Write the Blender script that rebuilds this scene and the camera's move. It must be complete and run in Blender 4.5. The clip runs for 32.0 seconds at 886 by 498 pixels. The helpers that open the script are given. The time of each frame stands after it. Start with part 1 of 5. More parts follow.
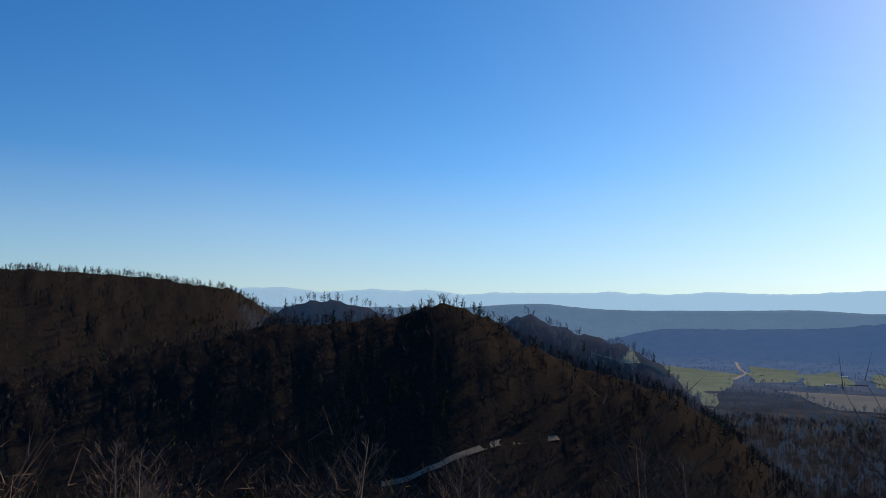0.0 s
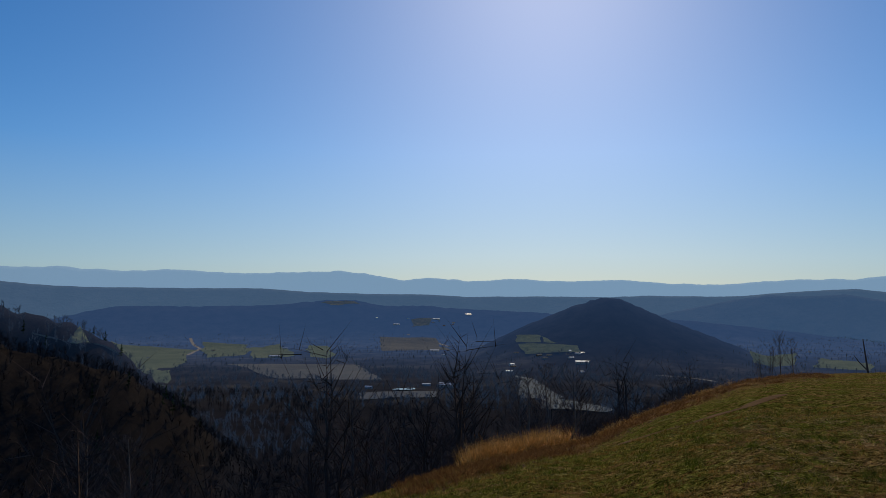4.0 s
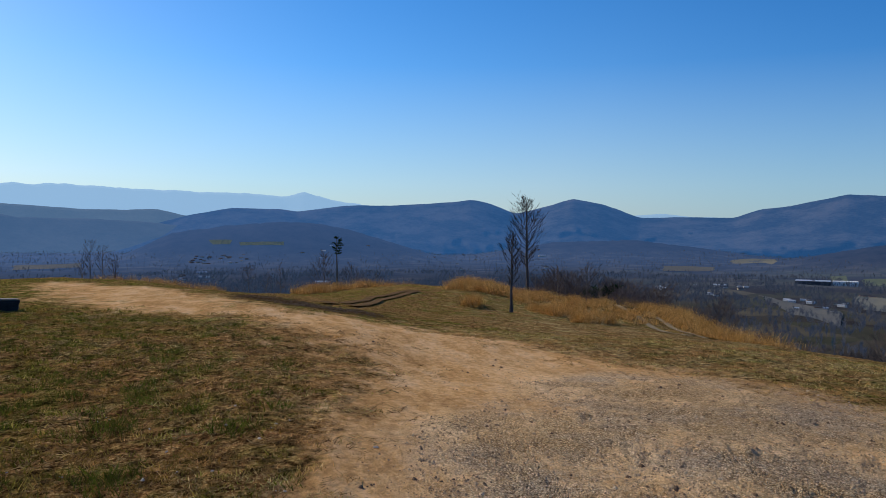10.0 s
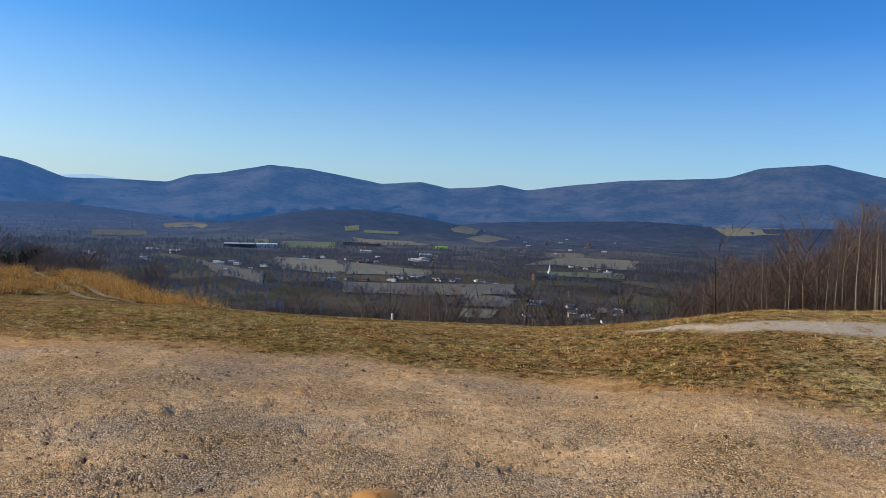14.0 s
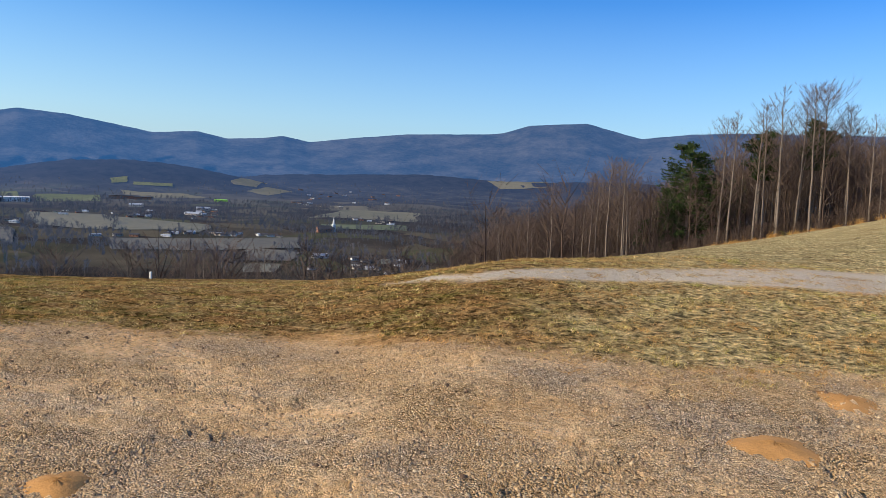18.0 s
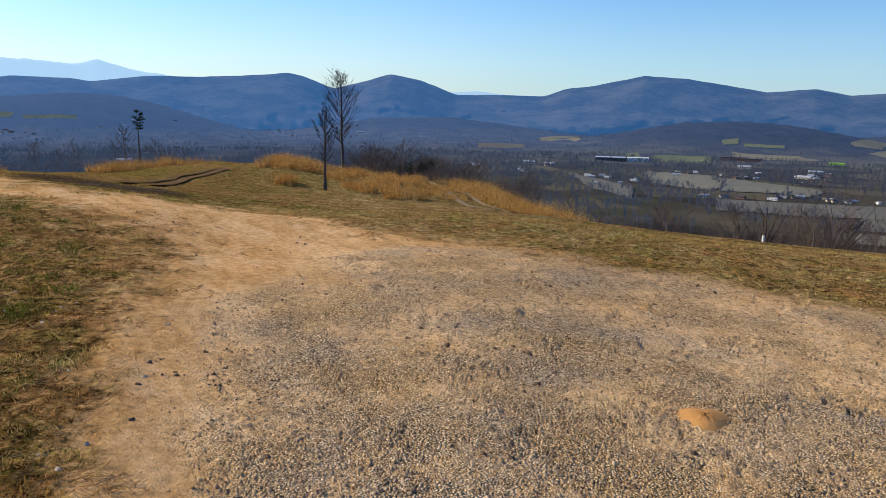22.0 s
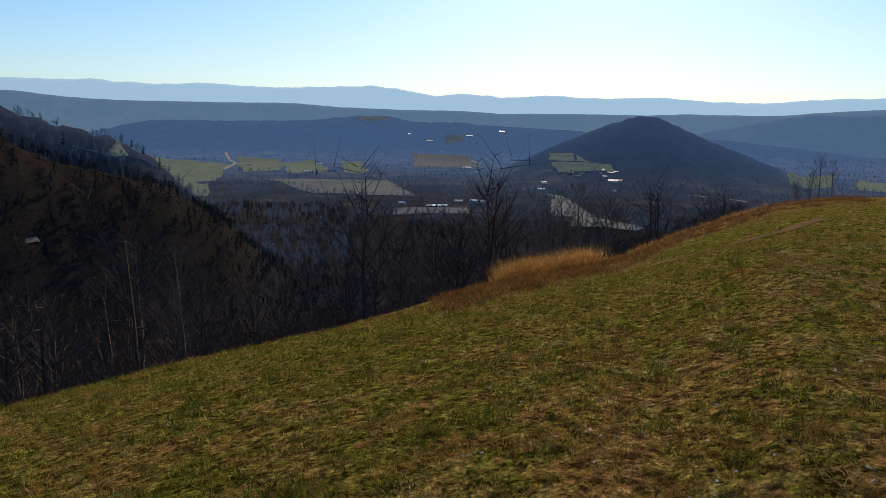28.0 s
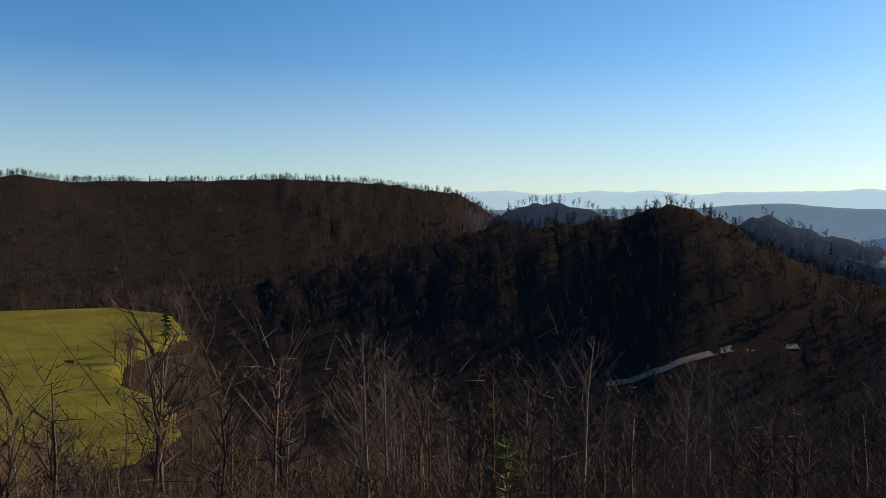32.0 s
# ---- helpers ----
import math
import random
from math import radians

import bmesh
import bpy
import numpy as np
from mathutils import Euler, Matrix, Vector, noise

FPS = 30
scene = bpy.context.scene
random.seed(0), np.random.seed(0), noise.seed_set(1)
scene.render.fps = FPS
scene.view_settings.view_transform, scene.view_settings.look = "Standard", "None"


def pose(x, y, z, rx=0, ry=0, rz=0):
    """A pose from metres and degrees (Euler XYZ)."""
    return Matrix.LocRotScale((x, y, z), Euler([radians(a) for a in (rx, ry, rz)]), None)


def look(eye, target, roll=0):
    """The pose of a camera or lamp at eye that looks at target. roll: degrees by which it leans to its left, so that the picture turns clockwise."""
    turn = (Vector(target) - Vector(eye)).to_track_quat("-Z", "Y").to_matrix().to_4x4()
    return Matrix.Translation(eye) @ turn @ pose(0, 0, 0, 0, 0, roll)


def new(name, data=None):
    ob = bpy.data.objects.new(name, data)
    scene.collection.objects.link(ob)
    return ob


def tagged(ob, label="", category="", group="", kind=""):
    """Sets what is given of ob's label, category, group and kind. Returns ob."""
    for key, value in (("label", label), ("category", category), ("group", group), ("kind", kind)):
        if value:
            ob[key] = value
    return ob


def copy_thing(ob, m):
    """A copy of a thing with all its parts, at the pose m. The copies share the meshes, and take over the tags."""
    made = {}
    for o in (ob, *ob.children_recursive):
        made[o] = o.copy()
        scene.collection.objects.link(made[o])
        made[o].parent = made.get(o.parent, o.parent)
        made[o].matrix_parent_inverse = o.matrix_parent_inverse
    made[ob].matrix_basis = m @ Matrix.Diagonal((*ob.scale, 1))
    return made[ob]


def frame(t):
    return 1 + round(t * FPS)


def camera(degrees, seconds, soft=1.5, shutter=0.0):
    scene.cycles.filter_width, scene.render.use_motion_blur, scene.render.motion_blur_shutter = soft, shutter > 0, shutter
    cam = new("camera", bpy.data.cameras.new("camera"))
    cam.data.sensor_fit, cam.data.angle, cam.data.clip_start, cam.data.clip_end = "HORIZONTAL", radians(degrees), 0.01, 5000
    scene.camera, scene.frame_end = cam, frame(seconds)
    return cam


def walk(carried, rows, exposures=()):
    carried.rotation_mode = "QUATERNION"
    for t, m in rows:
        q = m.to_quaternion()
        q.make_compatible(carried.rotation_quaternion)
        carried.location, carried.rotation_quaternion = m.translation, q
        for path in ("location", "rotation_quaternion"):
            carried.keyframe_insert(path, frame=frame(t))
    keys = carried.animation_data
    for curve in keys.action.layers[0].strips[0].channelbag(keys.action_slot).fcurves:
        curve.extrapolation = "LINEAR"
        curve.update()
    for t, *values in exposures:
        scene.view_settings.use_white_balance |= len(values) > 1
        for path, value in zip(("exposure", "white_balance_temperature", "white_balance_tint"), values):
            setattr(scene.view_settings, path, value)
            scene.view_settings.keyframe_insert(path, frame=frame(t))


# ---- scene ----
# x is east, y is north, bearings run clockwise from y; the pad under the camera is at z = 0.

# ---------------------------------------------------------------- camera
cam = camera(60.88, 32.0, soft=0.75)
# seconds, place, bearing, tilt, roll
PATH = (
    (0, 0.076, 0.263, 1.598, 0.01, 6.21, 1.08),
    (0.5, 0.082, 0.266, 1.598, 6.22, 6.08, 0.61),
    (1, 0.091, 0.268, 1.597, 12.28, 5.95, 0.77),
    (1.5, 0.103, 0.268, 1.595, 16.85, 5.99, 0.89),
    (2, 0.113, 0.262, 1.593, 22.35, 5.97, 0.95),
    (2.5, 0.121, 0.253, 1.591, 27.17, 5.88, 0.75),
    (4.5, 0.103, -0.043, 1.546, 43.57, 4.71, 0.49),
    (5, 0.089, -0.094, 1.542, 48.00, 4.53, 0.62),
    (5.5, 0.062, -0.154, 1.540, 53.58, 4.50, 0.42),
    (6, 0.023, -0.210, 1.541, 58.62, 4.70, 0.22),
    (6.5, -0.019, -0.254, 1.547, 64.37, 4.53, -0.05),
    (7, -0.059, -0.295, 1.557, 69.76, 3.77, -0.39),
    (7.5, -0.096, -0.341, 1.565, 74.79, 2.60, -0.44),
    (8, -0.115, -0.392, 1.567, 80.42, 1.52, -0.47),
    (8.5, -0.105, -0.441, 1.563, 85.98, 0.34, -0.15),
    (9, -0.072, -0.482, 1.555, 91.33, -0.19, -0.65),
    (9.5, -0.031, -0.517, 1.546, 96.96, -0.87, 0.19),
    (10, 0.012, -0.550, 1.536, 101.68, -1.49, 0.35),
    (10.5, 0.058, -0.584, 1.524, 106.69, -1.82, 0.48),
    (11, 0.100, -0.617, 1.511, 111.17, -2.25, 1.02),
    (11.5, 0.127, -0.646, 1.501, 115.82, -2.31, 1.15),
    (12, 0.130, -0.667, 1.496, 122.12, -2.43, 1.03),
    (12.5, 0.106, -0.677, 1.498, 127.95, -2.88, 1.34),
    (13, 0.060, -0.675, 1.506, 132.44, -2.69, 1.27),
    (13.5, 0.002, -0.668, 1.519, 137.71, -2.76, 1.60),
    (14, -0.053, -0.664, 1.531, 142.99, -3.31, 2.18),
    (14.5, -0.093, -0.669, 1.538, 147.39, -3.14, 1.98),
    (15, -0.119, -0.679, 1.539, 151.89, -3.10, 2.08),
    (15.5, -0.136, -0.691, 1.539, 157.92, -3.05, 2.14),
    (16.2, -0.211, -0.814, 1.545, 165.20, -3.00, 2.40),
    (16.7, -0.264, -0.902, 1.549, 170.00, -3.20, 2.80),
    (17.1, -0.306, -0.972, 1.553, 170.20, -3.60, 3.10),
    (17.5, -0.349, -1.042, 1.557, 166.92, -4.15, 3.16),
    (18, -0.332, -1.044, 1.549, 159.45, -6.18, 2.86),
    (18.5, -0.310, -1.039, 1.543, 153.75, -6.54, 2.63),
    (19, -0.289, -1.024, 1.541, 148.87, -7.34, 2.89),
    (19.5, -0.277, -0.996, 1.544, 146.99, -7.99, 2.90),
    (20, -0.273, -0.953, 1.551, 144.02, -8.59, 2.78),
    (20.5, -0.276, -0.896, 1.561, 135.39, -9.03, 1.76),
    (21, -0.282, -0.831, 1.569, 128.86, -9.39, 1.55),
    (21.5, -0.287, -0.762, 1.574, 121.74, -9.91, 1.40),
    (22, -0.296, -0.691, 1.575, 115.53, -10.64, 1.17),
    (22.5, -0.307, -0.621, 1.576, 106.41, -11.28, 0.87),
    (23, -0.320, -0.553, 1.577, 99.09, -11.66, 1.16),
    (23.5, -0.338, -0.484, 1.579, 91.72, -12.07, 1.43),
    (24, -0.351, -0.413, 1.582, 82.95, -12.44, 0.96),
    (24.5, -0.351, -0.347, 1.582, 74.10, -12.24, 0.65),
    (25, -0.343, -0.296, 1.577, 67.84, -11.28, 0.74),
    (25.5, -0.331, -0.257, 1.569, 60.36, -10.85, 1.22),
    (27.5, 0.193, 0.247, 1.596, 43.06, -9.53, 1.56),
    (28, 0.165, 0.248, 1.602, 37.28, -8.86, 0.99),
    (28.5, 0.123, 0.253, 1.606, 33.79, -6.72, 0.92),
    (29, 0.079, 0.265, 1.605, 29.64, -4.96, 0.97),
    (29.5, 0.039, 0.273, 1.600, 24.14, -3.61, 1.04),
    (30, 0.010, 0.268, 1.596, 15.97, -2.73, 0.57),
    (30.5, -0.005, 0.257, 1.595, 7.41, -2.64, 0.42),
    (31, -0.012, 0.253, 1.595, -0.24, -1.97, 1.22),
    (31.5, -0.016, 0.256, 1.594, -8.47, -1.63, 1.58),
    (32, -0.018, 0.260, 1.592, -16.59, -1.47, 0.89),
)


def heading(bearing, dip):
    b, d = radians(bearing), radians(dip)
    return Vector((math.sin(b) * math.cos(d), math.cos(b) * math.cos(d), math.sin(d)))


walk(cam, [(t, look((x, y, z), Vector((x, y, z)) + heading(b, p), r)) for t, x, y, z, b, p, r in PATH],
     exposures=((0, -0.1, 7100, 10), (1, -0.33, 7000, 10), (2.5, -0.72, 6700, 10), (4.5, -0.95, 6500, 10), (6, -0.98, 6400, 10), (7, -0.92, 6200, 10), (8, -0.6, 6200, 10), (9, -0.4, 6250, 10), (11, -0.1, 6350, 10), (13, 0.07, 6400, 10), (15.5, 0.17, 6450, 10), (17.5, 0.32, 6550, 10), (19, 0.34, 6700, 10), (21, 0.3, 6850, 10), (23, 0.36, 6850, 10), (24, 0.46, 6850, 10), (25, 0.22, 6750, 10), (27.5, -0.03, 7150, 10), (28.5, -0.17, 7500, 10), (30, -0.4, 8000, 10), (31, -0.1, 8500, 10), (32, 0.17, 8700, 10)))

# ---------------------------------------------------------------- light
SUN_BEARING, SUN_HEIGHT = 48.0, 29.0
world = bpy.data.worlds.new("sky")
scene.world = world
world.use_nodes = True
nt = world.node_tree
sky = nt.nodes.new("ShaderNodeTexSky")
sky.sky_type = "NISHITA"
sky.sun_disc = False
sky.sun_elevation = radians(SUN_HEIGHT)
sky.sun_rotation = radians(SUN_BEARING)
sky.altitude = 500.0
sky.air_density = 1.0
sky.dust_density = 0.45
sky.ozone_density = 3.0
# the camera's vivid rendering of a clear winter sky
vivid = nt.nodes.new("ShaderNodeHueSaturation")
vivid.inputs["Saturation"].default_value = 1.35
tint = nt.nodes.new("ShaderNodeMix")
tint.data_type, tint.blend_type = "RGBA", "MULTIPLY"
tint.inputs[0].default_value = 1.0
tint.inputs[7].default_value = (0.88, 1.08, 1.26, 1)
nt.links.new(sky.outputs["Color"], vivid.inputs["Color"])
nt.links.new(vivid.outputs["Color"], tint.inputs[6])
# pale haze low over the horizon
ray = nt.nodes.new("ShaderNodeTexCoord")
split = nt.nodes.new("ShaderNodeSeparateXYZ")
fade = nt.nodes.new("ShaderNodeMapRange")
fade.inputs["From Min"].default_value, fade.inputs["From Max"].default_value = 0.0, 0.21
fade.inputs["To Min"].default_value, fade.inputs["To Max"].default_value = 0.64, 0.0
haze = nt.nodes.new("ShaderNodeMix")
haze.data_type = "RGBA"
nt.links.new(ray.outputs["Generated"], split.inputs[0])
nt.links.new(split.outputs["Z"], fade.inputs["Value"])
# thickest towards the sun
side = nt.nodes.new("ShaderNodeVectorMath")
side.operation = "DOT_PRODUCT"
side.inputs[1].default_value = heading(SUN_BEARING, SUN_HEIGHT)
glare = nt.nodes.new("ShaderNodeMapRange")
glare.inputs["From Min"].default_value, glare.inputs["From Max"].default_value = -0.4, 0.9
glare.inputs["To Min"].default_value, glare.inputs["To Max"].default_value = 0.0, 1.0
pale = nt.nodes.new("ShaderNodeMix")
pale.data_type = "RGBA"
pale.inputs[6].default_value = (2.6, 4.2, 5.7, 1)
pale.inputs[7].default_value = (4.1, 4.95, 5.8, 1)
# the sky is deeper away from the sun and whiter near it
depth = nt.nodes.new("ShaderNodeValToRGB")
span = nt.nodes.new("ShaderNodeMapRange")
span.inputs["From Min"].default_value, span.inputs["From Max"].default_value = -0.5, 1.0
stops = depth.color_ramp.elements
for k in range(3):
    stops.new(0.5)
for stop, (pos, tone) in zip(stops, ((0.067, (0.7, 0.73, 0.85)), (0.467, (0.85, 0.9, 0.96)), (0.63, (1.1, 1.0, 1.0)), (0.8, (1.08, 1.03, 1.02)), (0.967, (1.3, 1.08, 1.0)))):
    stop.position, stop.color = pos, (*tone, 1)
deep = nt.nodes.new("ShaderNodeMix")
deep.data_type, deep.blend_type = "RGBA", "MULTIPLY"
deep.inputs[0].default_value = 1.0
nt.links.new(side.outputs["Value"], span.inputs["Value"])
nt.links.new(span.outputs["Result"], depth.inputs["Fac"])
nt.links.new(tint.outputs[2], deep.inputs[6])
nt.links.new(depth.outputs["Color"], deep.inputs[7])
nt.links.new(ray.outputs["Generated"], side.inputs[0])
nt.links.new(side.outputs["Value"], glare.inputs["Value"])
nt.links.new(glare.outputs["Result"], pale.inputs[0])
nt.links.new(pale.outputs[2], haze.inputs[7])
nt.links.new(fade.outputs["Result"], haze.inputs[0])
nt.links.new(deep.outputs[2], haze.inputs[6])
nt.links.new(haze.outputs[2], nt.nodes["Background"].inputs["Color"])
nt.nodes["Background"].inputs["Strength"].default_value = 0.121

sun_data = bpy.data.lights.new("sun", "SUN")
sun_data.energy, sun_data.angle, sun_data.color = 4.5, radians(0.5), (1.0, 0.85, 0.62)
sun = new("sun", sun_data)
sun.matrix_world = look((0, 0, 50), Vector((0, 0, 50)) - heading(SUN_BEARING, SUN_HEIGHT))

# ---------------------------------------------------------------- materials
class Shader:
    """Small builder for node materials."""

    def __init__(self, name, rough=0.9, spec=0.2):
        self.mat = bpy.data.materials.new(name)
        self.mat.use_nodes = True
        self.t = self.mat.node_tree
        self.bsdf = self.t.nodes["Principled BSDF"]
        self.bsdf.inputs["Roughness"].default_value = rough
        self.bsdf.inputs["Specular IOR Level"].default_value = spec

    def node(self, kind, **inputs):
        n = self.t.nodes.new(kind)
        for key, value in inputs.items():
            self.put(n.inputs[key.replace("_", " ")], value)
        return n

    def put(self, socket, value):
        if isinstance(value, bpy.types.NodeSocket):
            self.t.links.new(value, socket)
        elif isinstance(value, tuple) and len(value) == 3 and socket.type == "RGBA":
            socket.default_value = (*value, 1)
        else:
            socket.default_value = value

    def where(self):
        return self.node("ShaderNodeNewGeometry").outputs["Position"]

    def noise(self, scale, detail=4.0, rough=0.6, vector=None, stretch=None):
        v = vector or self.where()
        if stretch:
            m = self.node("ShaderNodeMapping", Vector=v)
            m.inputs["Scale"].default_value = stretch
            v = m.outputs["Vector"]
        return self.node("ShaderNodeTexNoise", Vector=v, Scale=scale, Detail=detail, Roughness=rough).outputs["Fac"]

    def ramp(self, fac, *stops):
        n = self.node("ShaderNodeValToRGB", Fac=fac)
        e = n.color_ramp.elements
        while len(e) < len(stops):
            e.new(0.5)
        for el, (at, colour) in zip(e, stops):
            el.position = at
            el.color = (*colour, 1) if isinstance(colour, tuple) else (colour, colour, colour, 1)
        return n.outputs["Color"]

    def mix(self, fac, a, b, how="MIX"):
        n = self.t.nodes.new("ShaderNodeMix")
        n.data_type, n.blend_type = "RGBA", how
        self.put(n.inputs[0], fac)
        self.put(n.inputs[6], a)
        self.put(n.inputs[7], b)
        return n.outputs[2]

    def calc(self, op, a, b=0.0, clamp=False):
        n = self.t.nodes.new("ShaderNodeMath")
        n.operation, n.use_clamp = op, clamp
        self.put(n.inputs[0], a)
        self.put(n.inputs[1], b)
        return n.outputs[0]

    def attr(self, name):
        n = self.t.nodes.new("ShaderNodeAttribute")
        n.attribute_name = name
        return n.outputs["Fac"]

    def random(self):
        return self.node("ShaderNodeObjectInfo").outputs["Random"]

    def island(self):
        return self.node("ShaderNodeNewGeometry").outputs["Random Per Island"]

    def colour(self, c):
        self.put(self.bsdf.inputs["Base Color"], c)
        return self

    def glow(self, c, strength):
        self.put(self.bsdf.inputs["Emission Color"], c)
        self.put(self.bsdf.inputs["Emission Strength"], strength)
        return self

    def bump(self, height, strength=0.5, distance=0.02):
        n = self.node("ShaderNodeBump", Height=height, Strength=strength, Distance=distance)
        self.t.links.new(n.outputs["Normal"], self.bsdf.inputs["Normal"])
        return self


def plain(name, colour, rough=0.8, vary=0.25, scale=3.0, spec=0.3, metal=0.0):
    """A colour with grain at two scales."""
    s = Shader(name, rough, spec)
    dark, light = tuple(c * (1 - vary) for c in colour), tuple(min(1, c * (1 + vary)) for c in colour)
    c = s.ramp(s.noise(scale, 5), (0.3, dark), (0.7, light))
    c = s.mix(0.35, c, s.ramp(s.noise(scale * 11, 3), (0.3, dark), (0.7, light)))
    s.bsdf.inputs["Metallic"].default_value = metal
    return s.colour(c).bump(s.noise(scale * 6, 4), 0.3, 0.02).mat


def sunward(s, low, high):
    """Strength of emission painted for light scattered by distant air; grows towards the sun."""
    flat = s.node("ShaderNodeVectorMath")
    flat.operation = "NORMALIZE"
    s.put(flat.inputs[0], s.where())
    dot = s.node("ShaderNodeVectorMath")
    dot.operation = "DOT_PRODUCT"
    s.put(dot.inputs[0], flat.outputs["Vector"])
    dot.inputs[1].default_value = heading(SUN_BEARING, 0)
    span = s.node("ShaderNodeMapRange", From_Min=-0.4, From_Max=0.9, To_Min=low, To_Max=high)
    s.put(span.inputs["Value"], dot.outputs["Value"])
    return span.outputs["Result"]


def hazed_material(name, dark, light, glow, strength):
    """Wooded slopes of the distant backdrop; the air's haze is put into their emission."""
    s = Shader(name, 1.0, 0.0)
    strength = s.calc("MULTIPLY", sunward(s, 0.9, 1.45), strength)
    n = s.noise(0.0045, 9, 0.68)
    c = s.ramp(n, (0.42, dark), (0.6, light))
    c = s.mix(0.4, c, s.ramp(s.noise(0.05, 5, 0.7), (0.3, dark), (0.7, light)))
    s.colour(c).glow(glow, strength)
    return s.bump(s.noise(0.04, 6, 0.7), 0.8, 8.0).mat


# the third colour of each is its painted haze glow
FAR_RANGE = hazed_material("far_range_woods", (0.05, 0.06, 0.07), (0.08, 0.09, 0.1), (0.27, 0.44, 0.63), 0.86)
MID_RANGE = hazed_material("mid_range_woods", (0.04, 0.045, 0.05), (0.07, 0.075, 0.08), (0.076, 0.15, 0.265), 0.7)
WEST_RANGE = hazed_material("west_range_woods", (0.012, 0.014, 0.016), (0.085, 0.075, 0.065), (0.02, 0.076, 0.2), 0.9)
LOW_HILLS = hazed_material("low_hill_woods", (0.03, 0.032, 0.036), (0.06, 0.058, 0.056), (0.042, 0.092, 0.185), 0.9)


def ground_material():
    s = Shader("hill_ground", 1.0, 0.0)
    fine, mid = s.noise(26, 6, 0.78), s.noise(1.5, 9, 0.72)
    coarse = s.noise(9, 5, 0.7)
    # short winter grass, green and brown, over reddish soil
    green = s.ramp(fine, (0.34, (0.012, 0.015, 0.003)), (0.48, (0.095, 0.1, 0.014)), (0.58, (0.21, 0.19, 0.034)), (0.72, (0.42, 0.34, 0.11)))
    brown = s.ramp(fine, (0.34, (0.035, 0.016, 0.006)), (0.48, (0.22, 0.115, 0.04)), (0.58, (0.4, 0.25, 0.1)), (0.72, (0.62, 0.47, 0.24)))
    dry = s.attr("dry")
    turf = s.mix(s.calc("ADD", s.calc("MULTIPLY", s.calc("SUBTRACT", mid, 0.52), 4.5), dry, True), green, brown)
    soil = s.ramp(s.noise(14, 6, 0.75), (0.35, (0.1, 0.042, 0.016)), (0.65, (0.4, 0.2, 0.08)))
    turf = s.mix(s.ramp(s.noise(2.1, 8, 0.72, stretch=(1, 1.5, 1)), (0.53, 0.0), (0.62, 0.7)), turf, soil)
    pale = s.ramp(fine, (0.34, (0.22, 0.16, 0.065)), (0.5, (0.56, 0.44, 0.2)), (0.72, (0.8, 0.69, 0.4)))
    turf = s.mix(s.calc("ADD", s.attr("pale"), s.calc("MULTIPLY", s.calc("SUBTRACT", s.noise(1.3, 7, 0.7), 0.57), 2.6), True), turf, pale)
    turf = s.mix(1.0, turf, s.ramp(coarse, (0.42, 0.28), (0.47, 0.82), (0.54, 1.1), (0.6, 1.8)), "MULTIPLY")
    # packed clay: orange on the track, tan under the gravel
    gravel = s.attr("gravel")
    grain = s.noise(11, 7, 0.75)
    orange = s.ramp(grain, (0.42, (0.42, 0.22, 0.074)), (0.52, (0.64, 0.355, 0.13)), (0.64, (0.78, 0.49, 0.22)))
    tan = s.ramp(grain, (0.4, (0.58, 0.36, 0.165)), (0.5, (0.86, 0.57, 0.285)), (0.64, (0.96, 0.72, 0.42)))
    wide = s.noise(0.7, 6, 0.65, stretch=(0.6, 1.3, 1))
    clay = s.mix(s.calc("ADD", gravel, s.calc("MULTIPLY", s.calc("SUBTRACT", wide, 0.5), 3.4), True), orange, tan)
    streak = s.ramp(s.noise(1.3, 7, 0.72, stretch=(0.5, 1.6, 1)), (0.4, (0.42, 0.235, 0.095)), (0.5, (0.74, 0.46, 0.215)), (0.62, (0.9, 0.67, 0.42)))
    clay = s.mix(0.4, clay, streak)
    # crushed stone trodden into it: chips of many tones, in ragged patches, with greyer drifts
    chips = s.node("ShaderNodeTexVoronoi", Vector=s.where(), Scale=72.0)
    tone = s.node("ShaderNodeSeparateColor", Color=chips.outputs["Color"]).outputs[0]
    stony = s.ramp(tone, (0.0, (0.3, 0.18, 0.08)), (0.3, (0.58, 0.37, 0.18)), (0.65, (0.8, 0.54, 0.275)), (1.0, (0.95, 0.72, 0.43)))
    greyer = s.ramp(tone, (0.0, (0.28, 0.2, 0.13)), (0.4, (0.56, 0.42, 0.28)), (1.0, (0.88, 0.72, 0.52)))
    stony = s.mix(s.ramp(s.noise(0.55, 6, 0.7), (0.45, 0.0), (0.6, 0.85)), stony, greyer)
    gap = s.ramp(chips.outputs["Distance"], (0.35, 1.0), (0.68, 0.45))
    stony = s.mix(1.0, stony, gap, "MULTIPLY")
    patch = s.ramp(s.noise(0.9, 9, 0.74), (0.4, 0.15), (0.54, 0.95))
    trodden = s.calc("MULTIPLY", patch, gravel)
    earth = s.mix(trodden, clay, stony)
    speckle = s.ramp(s.noise(20, 6, 0.8), (0.39, 0.42), (0.43, 0.98), (0.57, 1.06), (0.61, 1.35))
    earth = s.mix(s.calc("ADD", s.calc("MULTIPLY", gravel, 0.7), 0.3), earth, s.mix(1.0, earth, speckle, "MULTIPLY"))
    # the edge of the turf frays into the clay
    fray = s.calc("ADD", s.calc("MULTIPLY", s.calc("SUBTRACT", s.noise(1.9, 10, 0.8), 0.5), 2.4), s.calc("SUBTRACT", s.attr("dirt"), 0.5))
